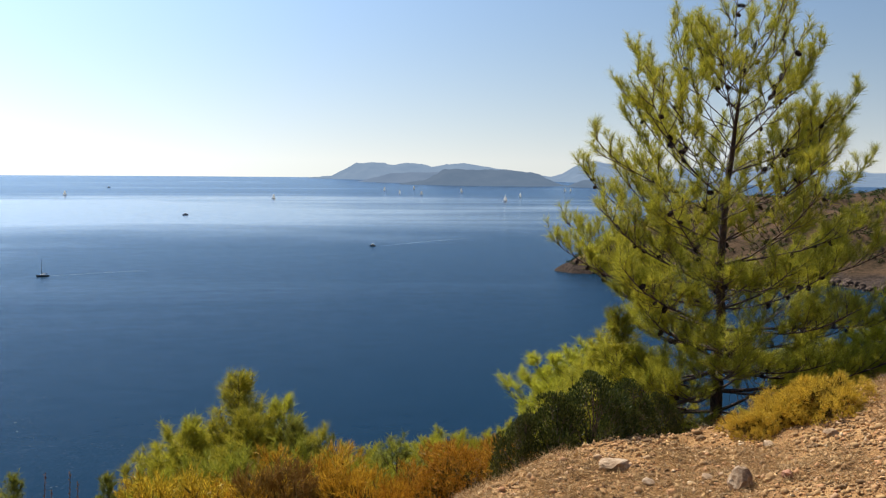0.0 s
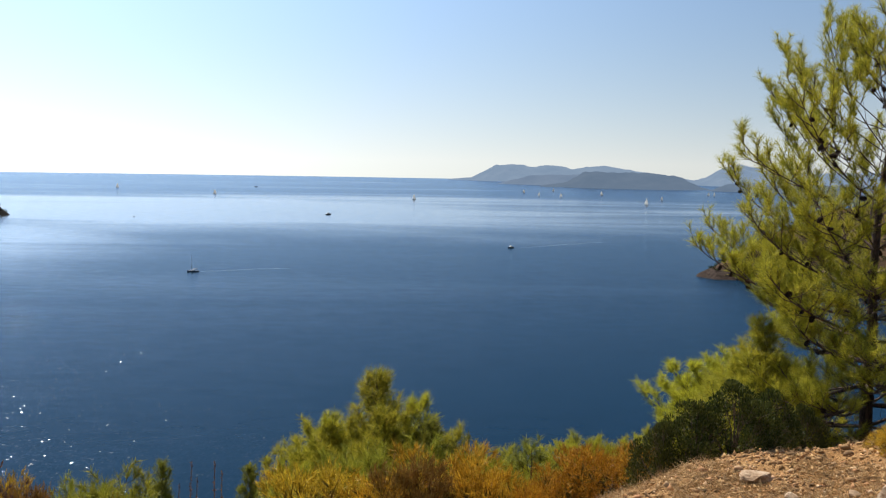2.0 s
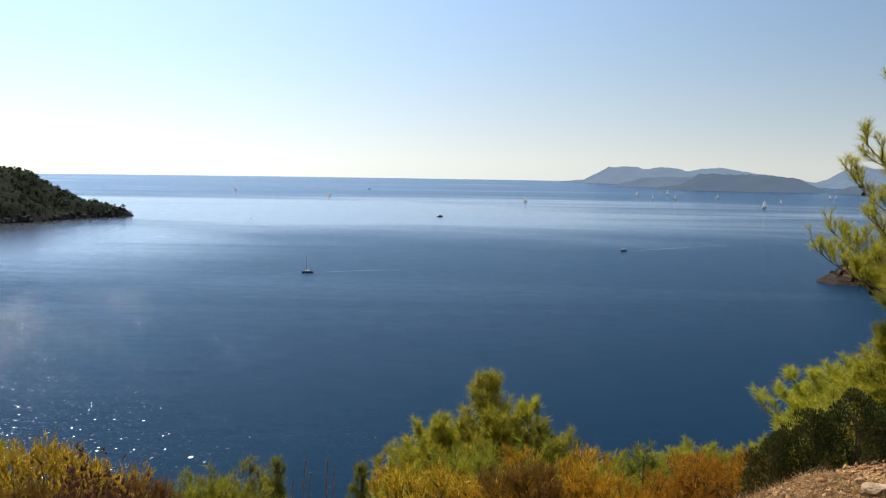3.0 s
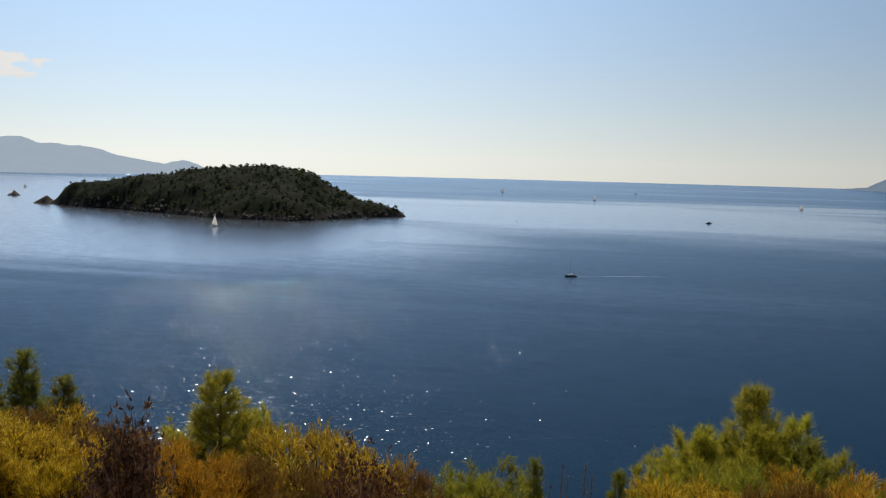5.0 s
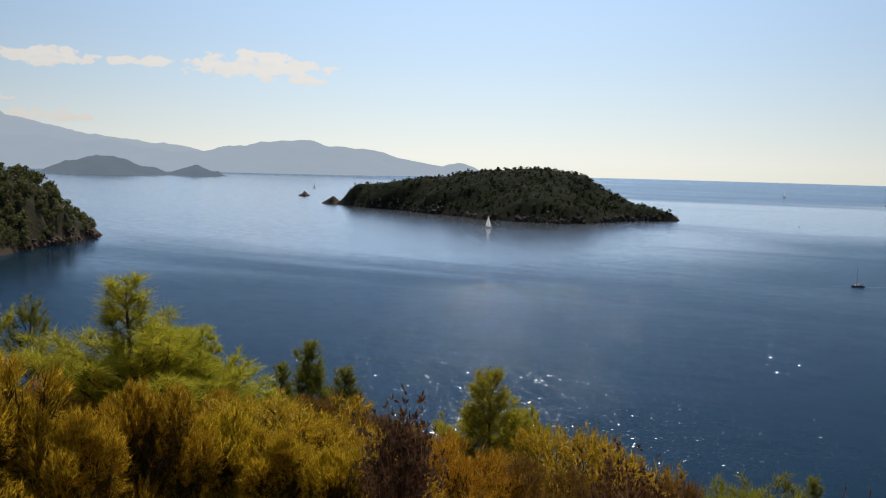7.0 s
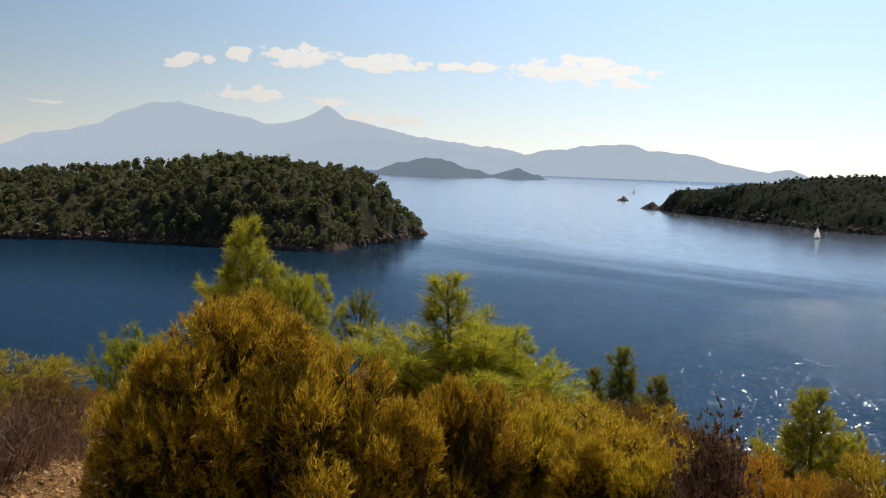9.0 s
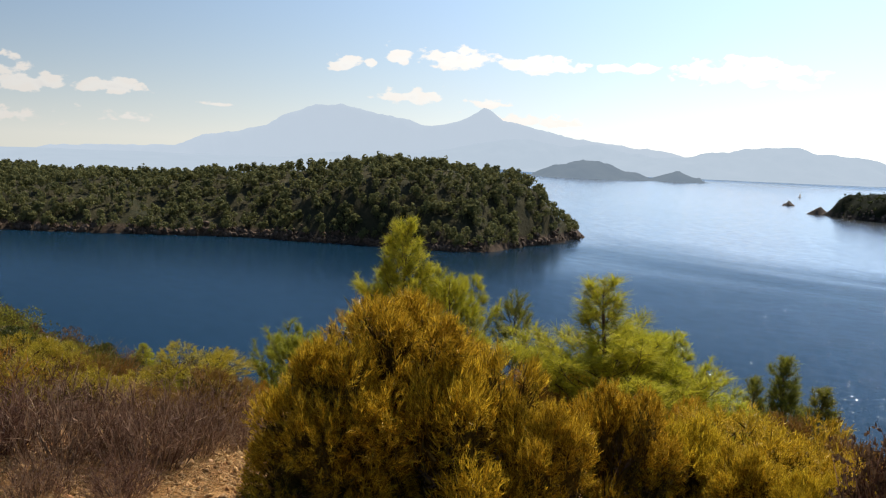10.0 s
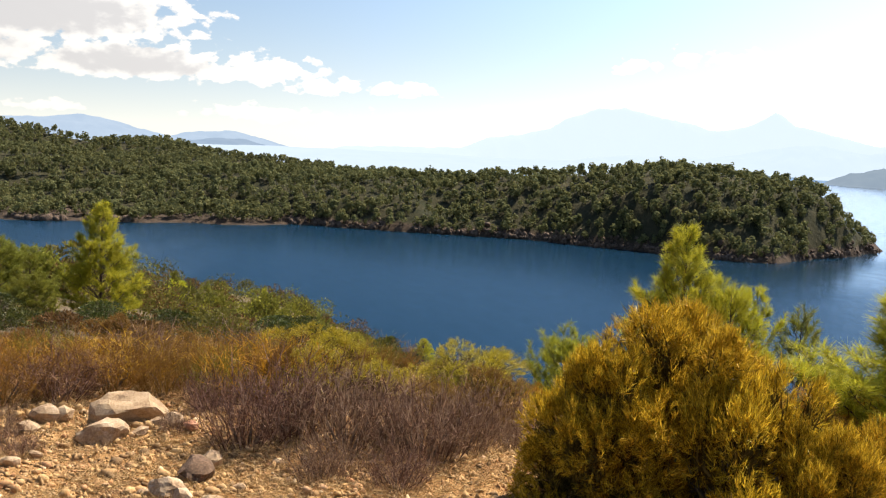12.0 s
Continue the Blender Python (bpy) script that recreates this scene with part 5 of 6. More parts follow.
# heath behind the boulders
heath = dry_shrub(31, 0.5, 0.62, 120, "rusty brown leafless heath behind the boulders", name="heath_shrub", mat=M_RUST, group="brown heath behind the boulders")
heath_b = dry_shrub(35, 0.5, 0.62, 110, "olive-brown leafless heath behind the boulders", name="heath_shrub", mat=M_HILL_OLIVE, group="brown heath behind the boulders")
heath_c = dry_shrub(36, 0.5, 0.6, 110, "orange-brown heath behind the boulders", name="heath_shrub", mat=M_ORANGE, group="brown heath behind the boulders")
purple = dry_shrub(32, 0.44, 0.52, 120, "dry purple-brown leafless shrub on stony ground", name="dry_shrub", group="dry purple-brown shrubs")
rngp = np.random.default_rng(7)
for i in range(26):
    azim = 79.0 + 17.0 * (i + rngp.uniform(-0.4, 0.4)) / 26
    r = 7.3 + rngp.uniform(0, 1.9)
    plant((heath, heath_c, heath, purple, heath_b, heath_c, heath)[i % 7], azim, r, rngp.uniform(-11.2, -9.9), rngp.uniform(0, 360), wide=rngp.uniform(1.0, 1.5))
    if i % 3 == 1:
        plant((rust, orange, rust)[i // 3 % 3], azim + 0.4, r + 1.2, None, rngp.uniform(0, 360), scale=rngp.uniform(0.18, 0.26), wide=1.6)
for azim, r, size, turn, wide in [(80.6, 6.2, 1.0, 0, 1.0), (78.4, 6.3, 1.1, 70, 1.0), (75.4, 6.1, 1.15, 130, 1.0), (73.0, 6.3, 0.9, 190, 1.0), (71.2, 6.0, 1.1, 250, 1.0), (69.2, 6.2, 0.95, 100, 0.9), (82.6, 7.0, 0.7, 310, 0.9), (76.6, 5.6, 0.6, 20, 1.1),
                                 (72.6, 5.5, 0.55, 60, 1.2), (67.6, 6.7, 0.8, 100, 1.0), (66.4, 6.4, 0.5, 30, 1.3), (65.2, 6.9, 0.45, 200, 1.3), (68.4, 7.3, 0.45, 290, 1.4), (93.0, 6.6, 0.5, 10, 1.0), (91.9, 6.3, 0.35, 60, 1.2), (84.4, 6.5, 0.35, 90, 1.0)]:
    plant(purple, azim, r, None, turn, scale=size * 0.98, wide=wide * 0.92)
thistle = dry_shrub(33, 0.15, 0.85, 34, "tall dry brown thistles with dark seed heads", True, "dry_thistle", group="dry thistles")
for azim, r, top, turn, wide in [(33.4, 5.0, -13.1, 0, 0.75), (34.3, 5.0, -13.6, 60, 0.7), (32.5, 5.0, -13.8, 120, 0.7), (33.0, 5.0, -14.4, 180, 0.65), (22.3, 7.0, -15.2, 20, 0.7), (21.0, 7.4, -15.6, 90, 0.6), (19.6, 7.4, -16.0, 150, 0.6)]:
    plant(thistle, azim, r, top, turn, wide=wide)
spike = stalk(34, 1.4)
for azim, r, top in [(10.5, 8.0, -15.5), (9.3, 8.1, -15.5), (8.9, 8.0, -16.0), (10.2, 7.9, -16.3), (11.1, 8.2, -16.6)]:
    plant(spike, azim, r, top, azim * 40)

for i in range(20):
    azim, r = rngp.uniform(66, 80), rngp.uniform(6.9, 9.0)
    plant((heath, mustard, rust, heath_b, purple)[i % 5], azim, r, None, rngp.uniform(0, 360), scale=rngp.uniform(0.35, 0.6), wide=rngp.uniform(1.0, 1.5))

# ---- scrub over the farther slope ----
GS = "scrub on the farther slope"
far_green = bush(46, 0.8, 1.0, 1100, "green shrub on the farther slope", (M_HILL_GREEN, M_TWIG), 0.10, 0.01, 18, 0.25, leafy=True, group=GS)
far_rust = bush(47, 0.8, 0.7, 1100, "brown shrub on the farther slope", (M_HILL_BROWN, M_TWIG), 0.10, 0.01, 18, 0.25, leafy=True, group=GS)
far_dark = bush(48, 0.8, 1.0, 1100, "dark green shrub on the farther slope", (M_HILL_GREEN, M_TWIG), 0.10, 0.01, 18, 0.25, leafy=True, group=GS)
rngs = np.random.default_rng(40)
far_kinds = [far_green, far_green, far_rust, far_dark, far_dark, far_dark, far_rust]
for i in range(40):
    azim = rngs.uniform(68, 96)
    r = rngs.uniform(20, 34)
    plant(far_kinds[int(rngs.integers(0, 7))], azim, r, None, rngs.uniform(0, 360), scale=rngs.uniform(0.6, 1.0), wide=rngs.uniform(1.0, 1.5))
for i in range(56):
    azim = rngs.uniform(68, 96)
    r = rngs.uniform(9.4, 17)
    plant((mustard if azim < 79 else far_green, rust, far_rust, dark)[int(rngs.integers(0, 4))], azim, r, None, rngs.uniform(0, 360), scale=rngs.uniform(0.25, 0.42), wide=rngs.uniform(1.2, 1.8))
for i in range(34):
    azim = rngs.uniform(-16, 66)
    r = rngs.uniform(9.0, 15.0)
    plant((rust, olive, lime, orange)[int(rngs.integers(0, 4))], azim, r, None, rngs.uniform(0, 360), scale=rngs.uniform(0.8, 1.2), wide=rngs.uniform(1.0, 1.3))


def hillside_scrub(count, seed, mat, label, tall, low=0.7, high=1.5, n=560):
    """Countless rounded shrubs over the lookout's farther slope."""
    rng = np.random.default_rng(seed)
    azs, rs = rng.uniform(64, 99, count), 17 + 74 * rng.uniform(0, 1, count) ** 0.8
    X, Y = -np.sin(np.radians(azs)) * rs, np.cos(np.radians(azs)) * rs
    Z = ground_z(X, Y)
    size = rng.uniform(low, high, count) * (0.62 + rs / 120)
    lobes = 6
    lc = unit(rng.normal(size=(count, lobes, 3)) + [0, 0, 0.5]) * rng.uniform(0.3, 0.62, (count, lobes, 1))
    lc[..., 2] = np.abs(lc[..., 2])
    pick = rng.integers(0, lobes, (count, n))
    o = unit(rng.normal(size=(count, n, 3)) + [0, 0, 0.4])
    c = np.take_along_axis(lc, pick[..., None], 1) + o * rng.uniform(0.30, 0.44, (count, n, 1))
    c = c * size[:, None, None] * [0.85, 0.85, tall] + np.stack([X, Y, Z], -1)[:, None]
    grow = np.repeat(0.55 + rs / 60, n)
    c, o = c.reshape(-1, 3), o.reshape(-1, 3)
    ok = c[:, 2] > np.repeat(Z, n)
    c, o, grow = c[ok], o[ok], grow[ok]
    way = unit(o * 0.5 + [0, 0, 0.25] + rng.normal(0, 0.5, o.shape))
    me = quick_mesh("hillside_scrub", *leaves(rng, c, way, rng.uniform(0.05, 0.085, len(c)) * grow, rng.uniform(0.03, 0.048, len(c)) * grow))
    me.materials.append(mat)
    tagged(new("hillside_scrub", me), label, "scrub", kind="stuff")


hillside_scrub(330, 141, M_HILL_GREEN, "dull green scrub over the farther slope", 0.95)
hillside_scrub(420, 142, M_HILL_BROWN, "brown dry scrub over the farther slope", 0.8, 0.5, 1.3)
hillside_scrub(170, 143, M_HILL_OLIVE, "yellow-green scrub over the farther slope", 0.9)


# ---- stones ----
def stone_material(name, dark, mid, pale):
    return earth_material(name, dark, mid, pale, 9.0, relief=0.012)


M_STONE = stone_material("ochre_stone", (0.20, 0.12, 0.065), (0.38, 0.26, 0.15), (0.56, 0.43, 0.29))
M_STONE_GREY = stone_material("pale_tan_stone", (0.22, 0.14, 0.08), (0.37, 0.25, 0.14), (0.50, 0.37, 0.23))
M_ROCK = stone_material("dark_brown_rock", (0.05, 0.028, 0.016), (0.12, 0.07, 0.04), (0.24, 0.15, 0.09))
M_STONE_RED = stone_material("reddish_stone", (0.22, 0.09, 0.05), (0.38, 0.18, 0.10), (0.50, 0.28, 0.17))


def stone_geo(seed, cuts=2):
    """A broken stone: a sphere cut flat by random planes."""
    rng = np.random.default_rng(seed)
    bm = bmesh.new()
    bmesh.ops.create_icosphere(bm, subdivisions=cuts, radius=1.0)
    P = unit(rng.normal(size=(11, 3)))
    D = rng.uniform(0.55, 0.9, 11)
    for v in bm.verts:
        c = np.array(v.co)
        for p, d in zip(P, D):
            over = c @ p - d
            if over > 0:
                c = c - p * over
        v.co = c * (1 + 0.05 * rng.normal())
    me = bpy.data.meshes.new("stone")
    bm.to_mesh(me)
    bm.free()
    return me


def stone(name, me, mat, azim, r, size, turn, label, category="stone", group="", sink=0.3, shape=(1, 0.8, 0.6)):
    x, y = at(azim, r)
    ob = tagged(new(name, me), label, category, group)
    if not me.materials:
        me.materials.append(mat)
    ob.location = (x, y, float(ground_z(x, y)) + size * shape[2] * (1 - sink) * 0.75)
    ob.rotation_euler = (0.1, 0.05, radians(turn))
    ob.scale = [size * q for q in shape]
    return ob


stone("boulder", stone_geo(1, 3), M_STONE_GREY, 86.7, 6.75, 0.225, 12, "pale weathered boulder resting on stony soil", "boulder", sink=0.3, shape=(0.75, 1.1, 0.6))
stone("boulder", stone_geo(2, 3), M_STONE, 84.7, 5.35, 0.10, 60, "broken tan rock half sunk in stony soil", "boulder", sink=0.3, shape=(1, 0.8, 0.7))
stone("boulder", stone_geo(7, 3), M_ROCK, 83.3, 5.65, 0.13, 100, "dark brown ledge of rock jutting from the soil", "boulder", sink=0.45, shape=(0.8, 1.3, 0.55))
stone("boulder", stone_geo(3, 3), M_STONE, 88.0, 6.45, 0.14, 30, "brown fissured rock against the pale boulder", "boulder", sink=0.35, shape=(0.8, 1.1, 0.7))
stone("rock", stone_geo(6, 3), M_STONE, -25.6, 6.2, 0.095, 40, "brown angular rock standing on the rim", "rock", sink=0.25, shape=(1.0, 0.7, 0.95))
stone("rock", stone_geo(4, 3), M_STONE, -19.2, 6.75, 0.10, 10, "pale broad rock at the edge of the rim", "rock", sink=0.4, shape=(1.2, 0.8, 0.55))
stone("rock", stone_geo(5, 3), M_STONE_RED, -22.1, 5.75, 0.075, 70, "ochre rock half sunk in the soil", "rock", sink=0.4)
kinds = [stone_geo(s, 2) for s in range(10, 19)]
for i, me in enumerate(kinds):
    me.materials.append((M_STONE, M_STONE_GREY, M_STONE, M_STONE_RED, M_STONE, M_STONE_GREY, M_STONE, M_STONE, M_STONE_RED)[i])
for azim, r, size, i in [(83.9, 5.25, 0.07, 0), (86.1, 6.5, 0.06, 4), (84.6, 6.6, 0.09, 2), (83.6, 6.5, 0.06, 3), (91.2, 6.2, 0.05, 1), (90.6, 6.9, 0.12, 2), (82.4, 5.2, 0.07, 1), (82.6, 5.9, 0.11, 2), (92.4, 6.0, 0.07, 1), (85.3, 6.6, 0.06, 4), (81.0, 5.4, 0.05, 5), (86.0, 5.4, 0.04, 6), (90.0, 6.9, 0.1, 5), (91.6, 6.7, 0.09, 4),
                         (-19.9, 5.75, 0.055, 1), (-17.4, 5.7, 0.05, 3), (-21.0, 6.4, 0.045, 4), (-24.0, 6.6, 0.05, 5), (-28.0, 6.2, 0.05, 3), (-30.0, 7.2, 0.06, 0), (-27.0, 7.4, 0.05, 7), (-15.6, 5.6, 0.05, 8)]:
    stone("stone", kinds[i], M_STONE, azim, r, size, azim * 37 % 360, "broken stone lying on the dry soil", "stone", "loose stones on the soil")


def gravel(name, az0, az1, r0, r1, count, seed, least=0.004, most=0.018, label="loose ochre gravel and chips over the soil"):
    """Countless small stones strewn over the soil."""
    rng = np.random.default_rng(seed)
    base = []
    O = np.array([(1, 0, 0), (-1, 0, 0), (0, 1, 0), (0, -1, 0), (0, 0, 1), (0, 0, -1)], float)
    F8 = np.array([(0, 2, 4), (2, 1, 4), (1, 3, 4), (3, 0, 4), (2, 0, 5), (1, 2, 5), (3, 1, 5), (0, 3, 5)])
    for s in range(12):
        q = np.random.default_rng(seed + s)
        if most > 0.02:
            me = stone_geo(seed * 20 + s, 1)
            base.append((np.array([v.co[:] for v in me.vertices]), np.array([p.vertices[:] for p in me.polygons])))
            bpy.data.meshes.remove(me)
        else:
            base.append((O * q.uniform(0.5, 1.4, (6, 1)) + q.normal(0, 0.38, (6, 3)), F8))
    azs, rs = rng.uniform(az0, az1, count), np.sqrt(rng.uniform(r0**2, r1**2, count))
    X, Y = -np.sin(np.radians(azs)) * rs, np.cos(np.radians(azs)) * rs
    Z = ground_z(X, Y)
    sz = least + most * rng.uniform(0, 1, count) ** 6
    out = []
    for i in range(count):
        V, F = base[i % 12]
        c, s = math.cos(i * 1.7), math.sin(i * 1.7)
        W = V * sz[i] * [1.3, 0.9, 0.75]
        W = np.stack([W[:, 0] * c - W[:, 1] * s, W[:, 0] * s + W[:, 1] * c, W[:, 2]], -1)
        out.append((W + [X[i], Y[i], Z[i] + sz[i] * 0.15], F))
    me = quick_mesh(name, *joined(out))
    me.materials.append(M_GRAVEL)
    return tagged(new(name, me), label, "gravel", kind="stuff")


def gravel_material():
    m, nt, bsdf = material("gravel_chips")
    geo = nt.nodes.new("ShaderNodeNewGeometry")
    col = ramp(nt, geo.outputs["Random Per Island"], [(0.0, (0.11, 0.055, 0.02)), (0.35, (0.36, 0.20, 0.075)), (0.7, (0.56, 0.35, 0.14)), (0.92, (0.48, 0.22, 0.09)), (1.0, (0.74, 0.57, 0.34))])
    n = noise_tex(nt, geo.outputs["Position"], 90, 3.0)
    nt.links.new(mixed(nt, 0.3, col, ramp(nt, n, [(0.3, (0.10, 0.06, 0.03)), (0.7, (0.56, 0.38, 0.19))])), bsdf.inputs["Base Color"])
    bsdf.inputs["Roughness"].default_value = 0.92
    return m


M_GRAVEL = gravel_material()
gravel("gravel", -38, -10, 5.0, 8.6, 24000, 51)
gravel("gravel", 64, 96, 5.0, 7.6, 20000, 52)
gravel("rubble", -38, -11, 5.2, 8.4, 1500, 53, 0.012, 0.03, "broken ochre rubble over the stony rim")
gravel("rubble", 74, 96, 5.0, 7.2, 1500, 54, 0.012, 0.035, "broken ochre rubble over the stony ground")


def straw(az0, az1, r0, r1, tufts, seed):
    rng = np.random.default_rng(seed)
    azs, rs = rng.uniform(az0, az1, tufts), rng.uniform(r0, r1, tufts)
    keep = fbm(azs * rs / 28, rs / 0.8, seed) > -0.15
    azs, rs = azs[keep], rs[keep]
    X, Y = -np.sin(np.radians(azs)) * rs, np.cos(np.radians(azs)) * rs
    P = np.repeat(np.stack([X, Y, ground_z(X, Y)], -1), 14, 0)
    n = len(P)
    P[:, :2] += rng.normal(0, 0.025, (n, 2))
    way = unit(rng.normal(size=(n, 3)) * [0.9, 0.9, 0.3] + [0, 0, 0.3])
    P[:, 2] += 0.004
    me = quick_mesh("dry_grass", *blades(rng, P, way, 0.02 + 0.09 * rng.uniform(0, 1, n) ** 2, 0.0032))
    me.materials.append(M_STRAW)
    return tagged(new("dry_grass", me), "sparse dry straw-coloured grass on the soil", "grass", kind="stuff")


straw(-40, -11, 4.3, 8.8, 9000, 61)
straw(62, 97, 4.4, 9.5, 9000, 62)


# ---- woods on the far shores ----
def wood_variants(seed, count, quads):
    """A few pines seen from afar: stem and a rounded crown of many tufts, in two or three storeys."""
    out = []
    for k in range(count):
        rng = np.random.default_rng(seed + k)
        n = quads
        lobes = int(rng.integers(4, 7))
        lz = np.linspace(0.38, 0.80, lobes) + rng.uniform(-0.04, 0.04, lobes)
        la = rng.uniform(0, 2 * math.pi, lobes)
        lr = np.interp(lz, [0.35, 0.5, 0.7, 0.85], [0.20, 0.22, 0.15, 0.05]) * rng.uniform(0.5, 1.1, lobes)
        L = np.stack([np.cos(la) * lr, np.sin(la) * lr, lz], -1)
        size = np.interp(lz, [0.35, 0.55, 0.85], [0.25, 0.28, 0.20]) * rng.uniform(0.85, 1.15, lobes)
        pick = rng.integers(0, lobes, n)
        o = unit(rng.normal(size=(n, 3)) + [0, 0, 0.35])
        c = L[pick] + o * (size[pick] * rng.uniform(0.72, 1.0, n))[:, None] * [1, 1, 0.85]
        face = unit(o + rng.normal(0, 0.3, (n, 3)))
        u = unit(np.cross(face, rng.normal(size=(n, 3))))
        w = np.cross(face, u)
        s = rng.uniform(0.042, 0.080, (n, 1)) * (100 / max(n, 40)) ** 0.4
        V = np.stack([c - u * s - w * s * 0.7, c + u * s - w * s * 0.7 - face * s * 0.3, c + u * s * 0.8 + w * s * 0.8, c - u * s * 0.8 + w * s - face * s * 0.4], 1).reshape(-1, 3)
        F = np.arange(4 * n).reshape(-1, 4)
        out.append(joined([(V, F), tube([[0, 0, -0.08], [0.02, 0, 0.35], [0, 0.02, 0.8]], [0.02, 0.014, 0.006], 3)]))
    return out


def woods(name, on, azs, rs, heights, seed, quads, mat, label, bare_below=3.0, squat=1.0):
    """Trees strewn over a stretch of land, standing on its ground."""
    rng = np.random.default_rng(seed)
    X, Y = -np.sin(np.radians(azs)) * rs, np.cos(np.radians(azs)) * rs
    Z = land_z(on, X, Y)
    ok = (Z > bare_below) & (fbm(X / 40, Y / 40, seed + 3) > -0.55)
    X, Y, Z, H = X[ok], Y[ok], Z[ok], heights[ok]
    var = wood_variants(seed, 7, quads)
    out = []
    pick, turn = rng.integers(0, 7, len(X)), rng.uniform(0, 6.28, len(X))
    for i in range(len(X)):
        V, F = var[pick[i]]
        c, s = math.cos(turn[i]), math.sin(turn[i])
        W = np.stack([V[:, 0] * c - V[:, 1] * s, V[:, 0] * s + V[:, 1] * c, V[:, 2]], -1) * [H[i] * squat, H[i] * squat, H[i]]
        out.append((W + [X[i], Y[i], Z[i] - (0.2 if squat <= 1 else 0.24 * H[i])], F))
    me = quick_mesh(name, *joined(out))
    me.materials.append(mat)
    return tagged(new(name, me), label, "woods", kind="stuff")


def shore_rocks(on, az0, az1, r0, r1, count, seed, big, mat, label):
    """Broken rocks and low crags along the waterline."""
    rng = np.random.default_rng(seed)
    azs = rng.uniform(az0, az1, count)
    azs = azs[value_noise(azs * 1.1, azs * 0, seed) > 0.3]
    reach = np.linspace(r0, r1, 160)
    out = []
    shapes = []
    for k in range(8):
        me = stone_geo(900 + seed + k, 2)
        V = np.array([v.co[:] for v in me.vertices])
        shapes.append((V, np.array([p.vertices[:] for p in me.polygons])))
        bpy.data.meshes.remove(me)
    for a in azs:
        x, y = -np.sin(np.radians(a)) * reach, np.cos(np.radians(a)) * reach
        z = land_z(on, x, y)
        hit = np.argmax(z > 0.6)
        if z[hit] <= 0.6:
            continue
        up = int(min(len(reach) - 1, hit + abs(rng.normal(0, 2.2))))
        V, F = shapes[int(rng.integers(0, 8))]
        q = big * (0.25 + 0.75 * rng.uniform() ** 2.5)
        c, d = math.cos(a * 91), math.sin(a * 91)
        W = V * [q * 1.1, q * 0.8, q * rng.uniform(0.7, 1.25)]
        W = np.stack([W[:, 0] * c - W[:, 1] * d, W[:, 0] * d + W[:, 1] * c, W[:, 2]], -1)
        out.append((W + [x[up], y[up], max(z[up], 0) + q * 0.15], F))
    me = quick_mesh("shore_rocks", *joined(out))
    me.materials.append(mat)
    tagged(new("shore_rocks", me), label, "rocks", kind="stuff")


M_SHORE = earth_material("brown_shore_rock", (0.04, 0.027, 0.018), (0.10, 0.066, 0.045), (0.20, 0.14, 0.10), 0.5, relief=0.4)
shore_rocks("peninsula", 48.6, 88, 800, 1080, 1000, 5, 3.4, M_SHORE, "brown broken rocks along the wooded shore")
shore_rocks("wooded_hills", 86, 95, 860, 1060, 260, 6, 5.0, M_SHORE, "brown broken rocks below the wooded hills")
shore_rocks("headland", -34, -15.3, 700, 1000, 260, 7, 4.0, M_SHORE, "dark broken rocks round the headland")
shore_rocks("island", 19, 37, 1340, 1760, 420, 8, 4.0, M_CLIFF, "dark broken rocks round the island")

rw = np.random.default_rng(77)
n = 5200
woods("pine_woods", "peninsula", rw.uniform(48, 95, n), 815 + 400 * rw.uniform(0, 1, n) ** 1.25, rw.uniform(6.5, 13.0, n), 90, 84, M_WOODS, "dense dark green pine woods covering the peninsula", 1.5)
n = 5600
woods("pine_woods", "wooded_hills", rw.uniform(72, 95, n), 870 + 660 * rw.uniform(0, 1, n), rw.uniform(7.0, 12.5, n), 91, 38, M_WOODS, "dark green pine woods on the hills behind the bay", 1.5)
n = 3200
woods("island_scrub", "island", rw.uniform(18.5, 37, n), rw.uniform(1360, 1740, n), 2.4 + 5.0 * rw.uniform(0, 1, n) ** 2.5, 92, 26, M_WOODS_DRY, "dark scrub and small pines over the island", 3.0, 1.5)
n = 3600
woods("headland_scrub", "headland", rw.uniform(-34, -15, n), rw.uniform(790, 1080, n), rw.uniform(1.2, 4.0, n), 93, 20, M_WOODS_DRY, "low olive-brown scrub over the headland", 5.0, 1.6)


# ---- boats ----
def plain_material(name, colour, rough=0.5, wear=0.1):
    m, nt, bsdf = material(name)
    n = noise_tex(nt, position(nt), 3.0, 4.0, 0.6)
    nt.links.new(ramp(nt, n, [(0.3, tuple(c * (1 - wear) for c in colour)), (0.7, colour)]), bsdf.inputs["Base Color"])
    bsdf.inputs["Roughness"].default_value = rough
    return m


M_HULL_WHITE = plain_material("white_hull_paint", (0.75, 0.75, 0.73), 0.3)
M_HULL_DARK = plain_material("dark_hull_paint", (0.05, 0.055, 0.07), 0.35)
M_SAIL = leaf_material("white_sailcloth", [(0.80, 0.78, 0.74), (0.85, 0.83, 0.79)], 0.6, 0.8)
M_MAST = plain_material("grey_mast_metal", (0.35, 0.35, 0.36), 0.4)
M_CABIN = plain_material("cabin_paint", (0.62, 0.60, 0.56), 0.4)
M_WAKE = plain_material("wake_foam", (0.20, 0.30, 0.38), 0.6)
M_BUOY = plain_material("buoy_paint", (0.35, 0.30, 0.28), 0.5)


